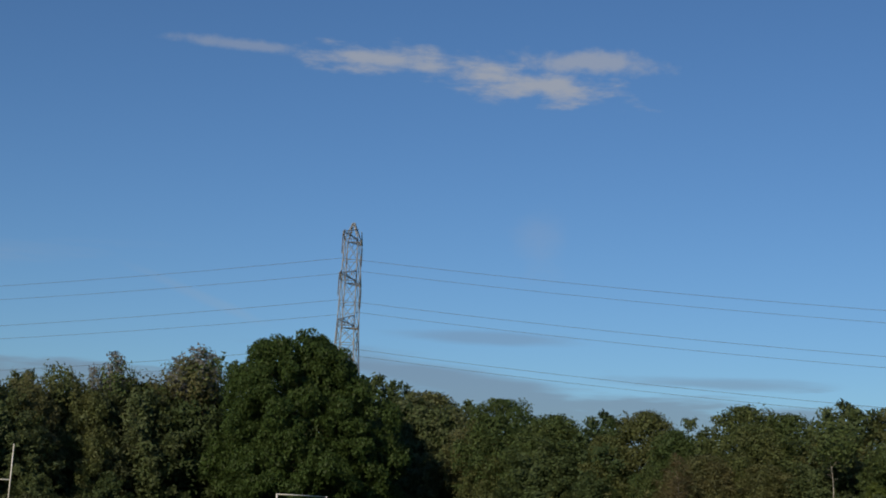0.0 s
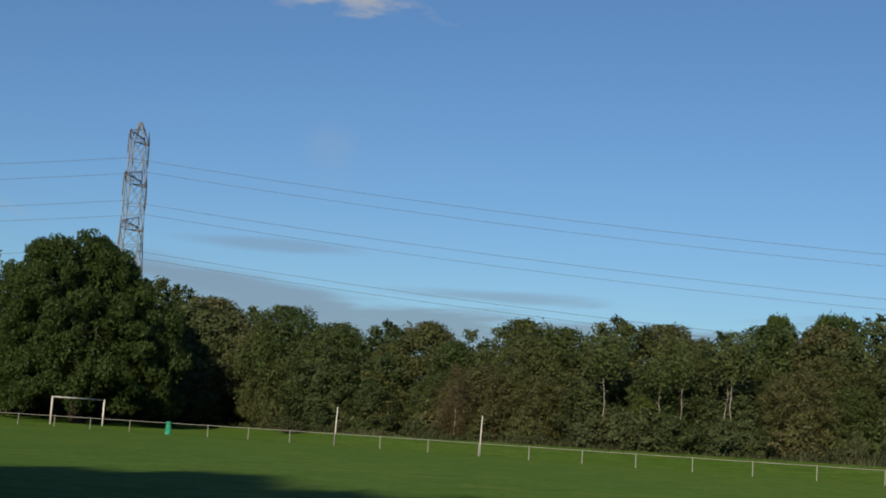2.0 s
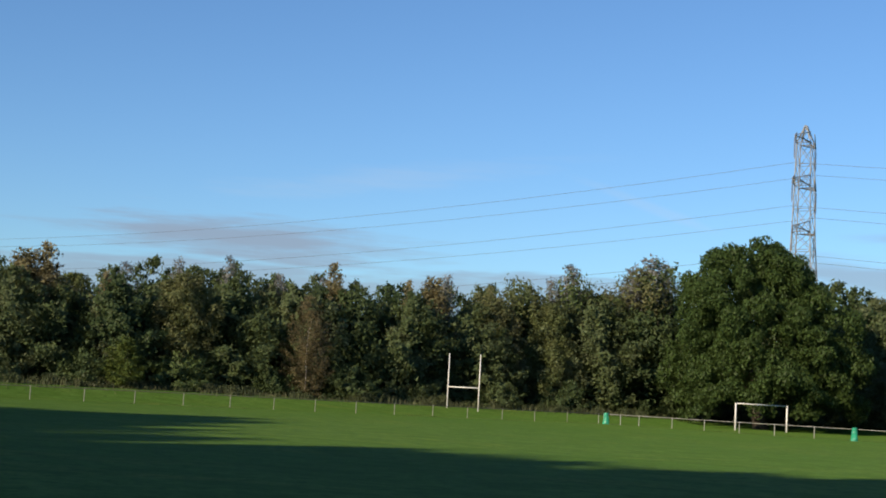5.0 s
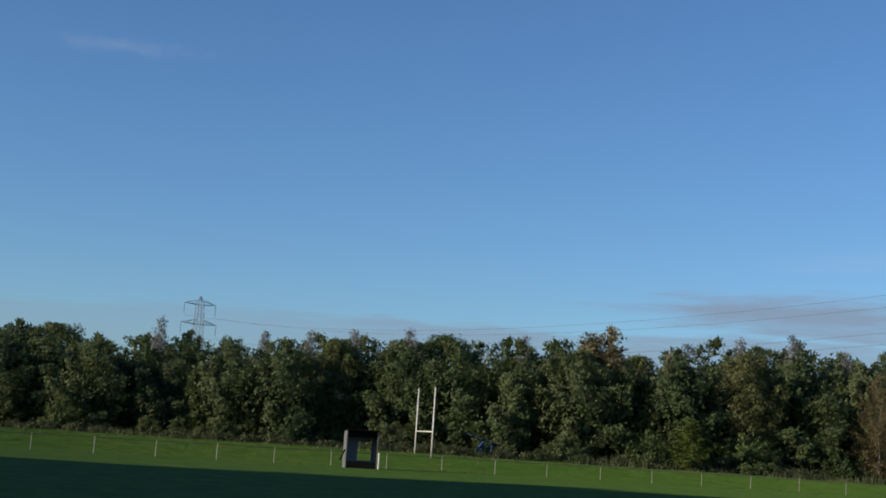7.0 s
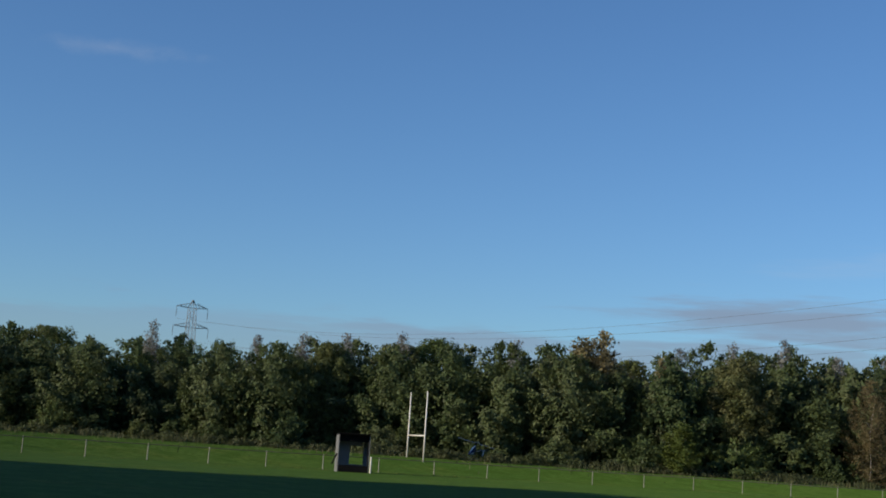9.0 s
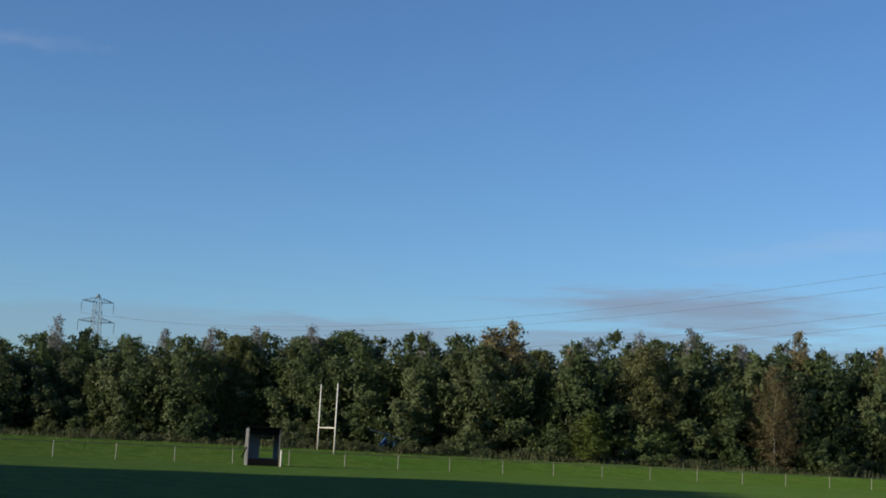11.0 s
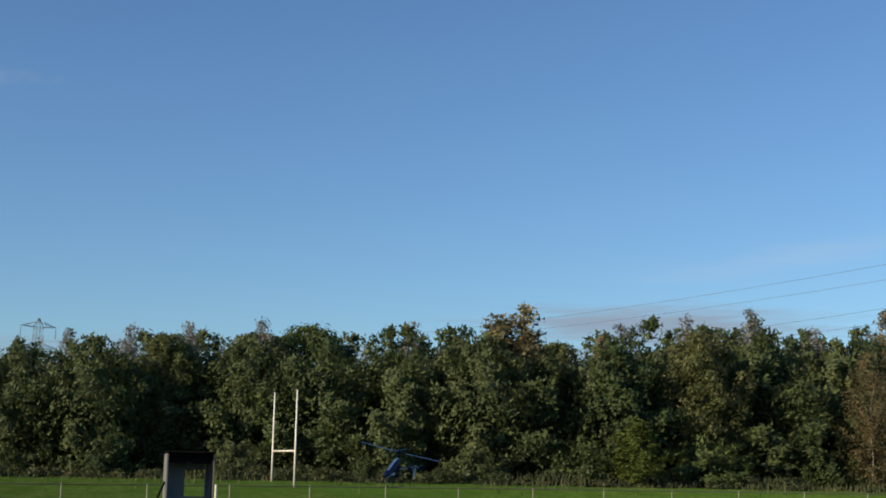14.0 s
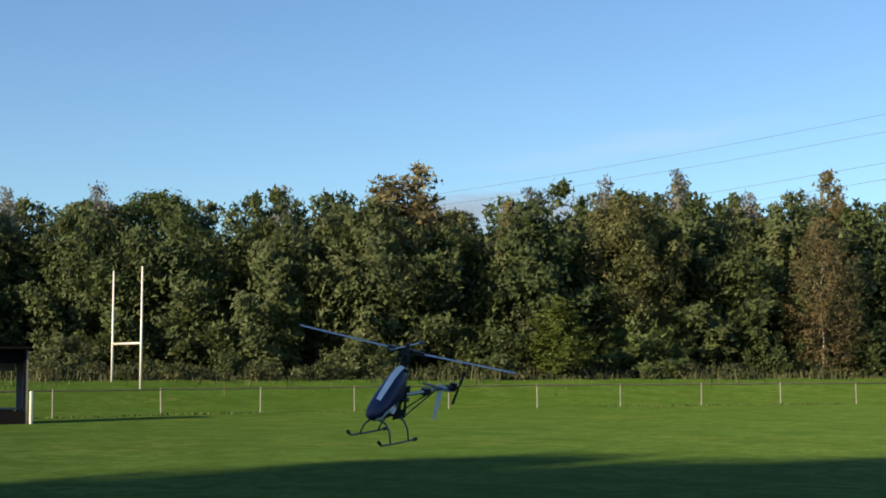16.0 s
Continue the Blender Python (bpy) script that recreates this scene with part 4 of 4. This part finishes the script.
    part("mast", Shape().tube([(0.03, 0, 0.0), (0.03, 0, 0.37)], 0.012, 10), H_BLACK, root)
    head = Shape().box(pose(0.03, 0, 0.06), 0.085, 0.07, 0.1, 0.85, 0.01).box(pose(0.03, 0, 0.175), 0.09, 0.085, 0.022, 0.9, 0.02).box(pose(0.03, 0, 0.21), 0.05, 0.05, 0.07, 0.9, 0.01)
    head.box(pose(0.03, 0, 0.3), 0.07, 0.1, 0.05, 0.8, 0.01).box(pose(0.03, 0, 0.355), 0.04, 0.04, 0.025, 0.7, 0.008)
    for x, y in ((-0.005, 0.03), (0.065, -0.03), (0.0, -0.035), (0.06, 0.035)):
        head.tube([(x, y, 0.19), (x * 0.8, y * 1.25, 0.315)], 0.005, 6)
    part("rotor_head", head, H_BLACK, root)
    spin = pose(0.03, 0, 0.33, 0, 0, 111)
    bar = spin @ pose(0, 0, 0.035, 0, 0, 78)
    part("flybar", Shape().tube([bar @ Vector((-0.25, 0, 0)), bar @ Vector((0.25, 0, 0))], 0.004, 6), H_METAL, root)
    for sgn in (-1, 1):
        part("blade_grip", Shape().box(spin @ pose(sgn * 0.085, 0, -0.012), 0.12, 0.036, 0.024, 0.85, 0.008), H_BLACK, root)
        rings = []
        for t in (0.0, 0.05, 0.5, 0.97, 1.0):
            c = 0.04 if t in (0.0, 1.0) else 0.058
            rings.append([tuple(spin @ Vector((sgn * (0.13 + 0.68 * t), y * c, 0.012 * t + dz))) for y, dz in ((-0.5, 0), (-0.2, 0.004), (0.25, 0.0035), (0.5, 0), (0.2, -0.003), (-0.25, -0.003))])
        part("main_blade", Shape().loft(rings), H_GREY, root, "long grey main rotor blade")
        part("paddle", Shape().box(bar @ pose(sgn * 0.255, 0, -0.005), 0.09, 0.04, 0.01, 0.9, 0.01), H_BLACK, root)
    boom = part("tail_boom", Shape().tube([(0.06, 0, -0.01), (0.8, 0, -0.01)], 0.0135, 12), H_METAL, root, "silver tail boom tube", smooth=True)
    part("tail_servo", Shape().box(pose(0.4, 0.0, -0.035), 0.09, 0.05, 0.05, 0.85, 0.008).tube([(0.36, 0, -0.01), (0.45, 0, -0.01)], 0.02, 10), H_BLACK, boom, "black servo clamped on the boom")
    for side in (-1, 1):
        part("boom_strut", Shape().tube([(0.09, side * 0.035, -0.17), (0.5, side * 0.008, -0.02)], 0.0055, 6), H_BLACK, root)
    part("push_rod", Shape().tube([(0.42, 0.022, 0.0), (0.78, 0.022, 0.0)], 0.003, 6), H_BLACK, boom)
    fin = Shape().loft([[(x, -0.006 + dy, z) for x, z in ((0.57, 0.03), (0.625, 0.03), (0.635, -0.09), (0.6, -0.25), (0.575, -0.25), (0.565, -0.09))] for dy in (0.0, 0.006)])
    part("vertical_fin", fin, H_WHITE, boom, "pale vertical tail fin hanging below the boom")
    part("stabiliser", Shape().loft([[(x, y, -0.008 + dz) for x, y in ((0.52, -0.12), (0.56, -0.13), (0.6, 0.0), (0.56, 0.13), (0.52, 0.12))] for dz in (0.014, 0.018)]), H_BLACK, boom)
    part("tail_gearbox", Shape().box(pose(0.79, 0, -0.04), 0.07, 0.045, 0.06, 0.85, 0.012).tube([(0.7, 0, -0.01), (0.76, 0, -0.01)], 0.02, 10).tube([(0.8, -0.045, -0.01), (0.8, 0.02, -0.01)], 0.012, 10), H_BLACK, boom)
    for sgn in (-1, 1):
        tilt = pose(0.8, -0.045, -0.01, 0, 22, 0)
        part("tail_blade", Shape().loft([[tuple(tilt @ Vector((x * c, dy, sgn * z))) for x, dy in ((-0.5, -0.002), (0.5, -0.002), (0.5, 0.002), (-0.5, 0.002))] for z, c in ((0.012, 0.02), (0.04, 0.034), (0.125, 0.034), (0.135, 0.024))]), H_BLACK, boom)
    for side in (-1, 1):
        pts = [(-0.32, side * 0.135, -0.275), (-0.285, side * 0.135, -0.302), (-0.1, side * 0.135, -0.31), (0.12, side * 0.135, -0.31), (0.15, side * 0.135, -0.308)]
        skid = part("skid", Shape().tube(pts, 0.0075, 8), H_SKID, root, smooth=True)
        part("end_cap", Shape().tube([(0.13, side * 0.135, -0.309), (0.165, side * 0.135, -0.307)], 0.013, 10).tube([(-0.33, side * 0.135, -0.268), (-0.305, side * 0.135, -0.288)], 0.012, 10), H_RUBBER, skid, "black rubber end caps")
    for x in (-0.17, 0.06):
        part("landing_strut", Shape().tube([(x, -0.135, -0.305), (x, -0.112, -0.23), (x, -0.07, -0.18), (x, -0.03, -0.165), (x, 0.03, -0.165), (x, 0.07, -0.18), (x, 0.112, -0.23), (x, 0.135, -0.305)], [0.006, 0.007, 0.008, 0.009, 0.009, 0.008, 0.007, 0.006], 8), H_SKID, root, smooth=True)
    return root


build_helicopter(pose(-37.01, 43.18, 1.79, 15, -4, 88.5))


# ---- weeds and long grass, nobody could count ----
def blades(name, label, category, spots, mat, tall, wide, rng):
    n = len(spots)
    p = np.array(spots)
    a = rng.random(n) * 6.283
    patch = np.array([noise.noise((x * 0.25, y * 0.25, 1.5)) for x, y, z in spots])
    h = tall * (0.35 + 0.75 * rng.random(n)) * np.clip(0.75 + 2.0 * patch, 0.2, 2.0)
    lean = rng.normal(0, 0.22, (n, 2)) * h[:, None]
    w = wide * (0.6 + 0.8 * rng.random(n))
    dx, dy = np.cos(a) * w, np.sin(a) * w
    base1, base2 = p + np.stack([dx, dy, 0 * dx], 1), p - np.stack([dx, dy, 0 * dx], 1)
    mid1 = p + np.stack([dx * 0.8 + lean[:, 0] * 0.4, dy * 0.8 + lean[:, 1] * 0.4, h * 0.6], 1)
    mid2 = p + np.stack([-dx * 0.8 + lean[:, 0] * 0.4, -dy * 0.8 + lean[:, 1] * 0.4, h * 0.6], 1)
    tip = p + np.stack([lean[:, 0], lean[:, 1], h], 1)
    s = Shape()
    s.v = np.stack([base1, base2, mid2, mid1, tip], 1).reshape(-1, 3).tolist()
    k = np.arange(n)[:, None] * 5
    s.f = (k + np.array([[0, 1, 2, 3]])).tolist() + (k + np.array([[3, 2, 4]])).tolist()
    tagged(part(name, s, mat), label, category, kind="stuff")


def grow():
    rng = np.random.default_rng(77)
    lobes, spots = [], []
    for _ in range(1000):
        az = -34 + 104 * rng.random()
        d = wood_distance(az) - 4.6 + 4.8 * rng.random()
        p = polar(az, d)
        k = 0.12 + 0.62 * rng.random() ** 2.8
        lobes.append((p.x, p.y, ground_height(p.x, p.y) + k * 0.35, k * 1.3, k * (0.8 + 0.6 * rng.random())))
    tagged(part("undergrowth", leaf_cloud(rng, lobes, 80000, 0.1, 0.3, 0.8), LEAF_SCRUB), "low brambles and nettles along the wood's edge", "undergrowth", kind="stuff")
    for _ in range(22000):
        az = -34 + 104 * rng.random()
        d = wood_distance(az) - 1.5 + 2.6 * rng.normal() * (0.6 + rng.random())
        p = polar(az, d)
        spots.append((p.x, p.y, ground_height(p.x, p.y) - 0.03))
    blades("weeds", "tall dry weeds and grasses along the wood's edge", "weeds", spots, WEED, 0.6, 0.022, rng)
    spots = []
    for posts in (LEFT_POSTS, RIGHT_POSTS):
        for a, b in zip(posts, posts[1:]):
            for _ in range(150):
                t = rng.random()
                q = polar(a, fence_distance(a)).lerp(polar(b, fence_distance(b)), t)
                spots.append((q.x + rng.normal(0, 0.1), q.y + rng.normal(0, 0.1), ground_height(q.x, q.y) - 0.01))
    blades("long_grass", "uncut grass under the rail fence", "grass", spots, TUFT, 0.075, 0.025, rng)


grow()
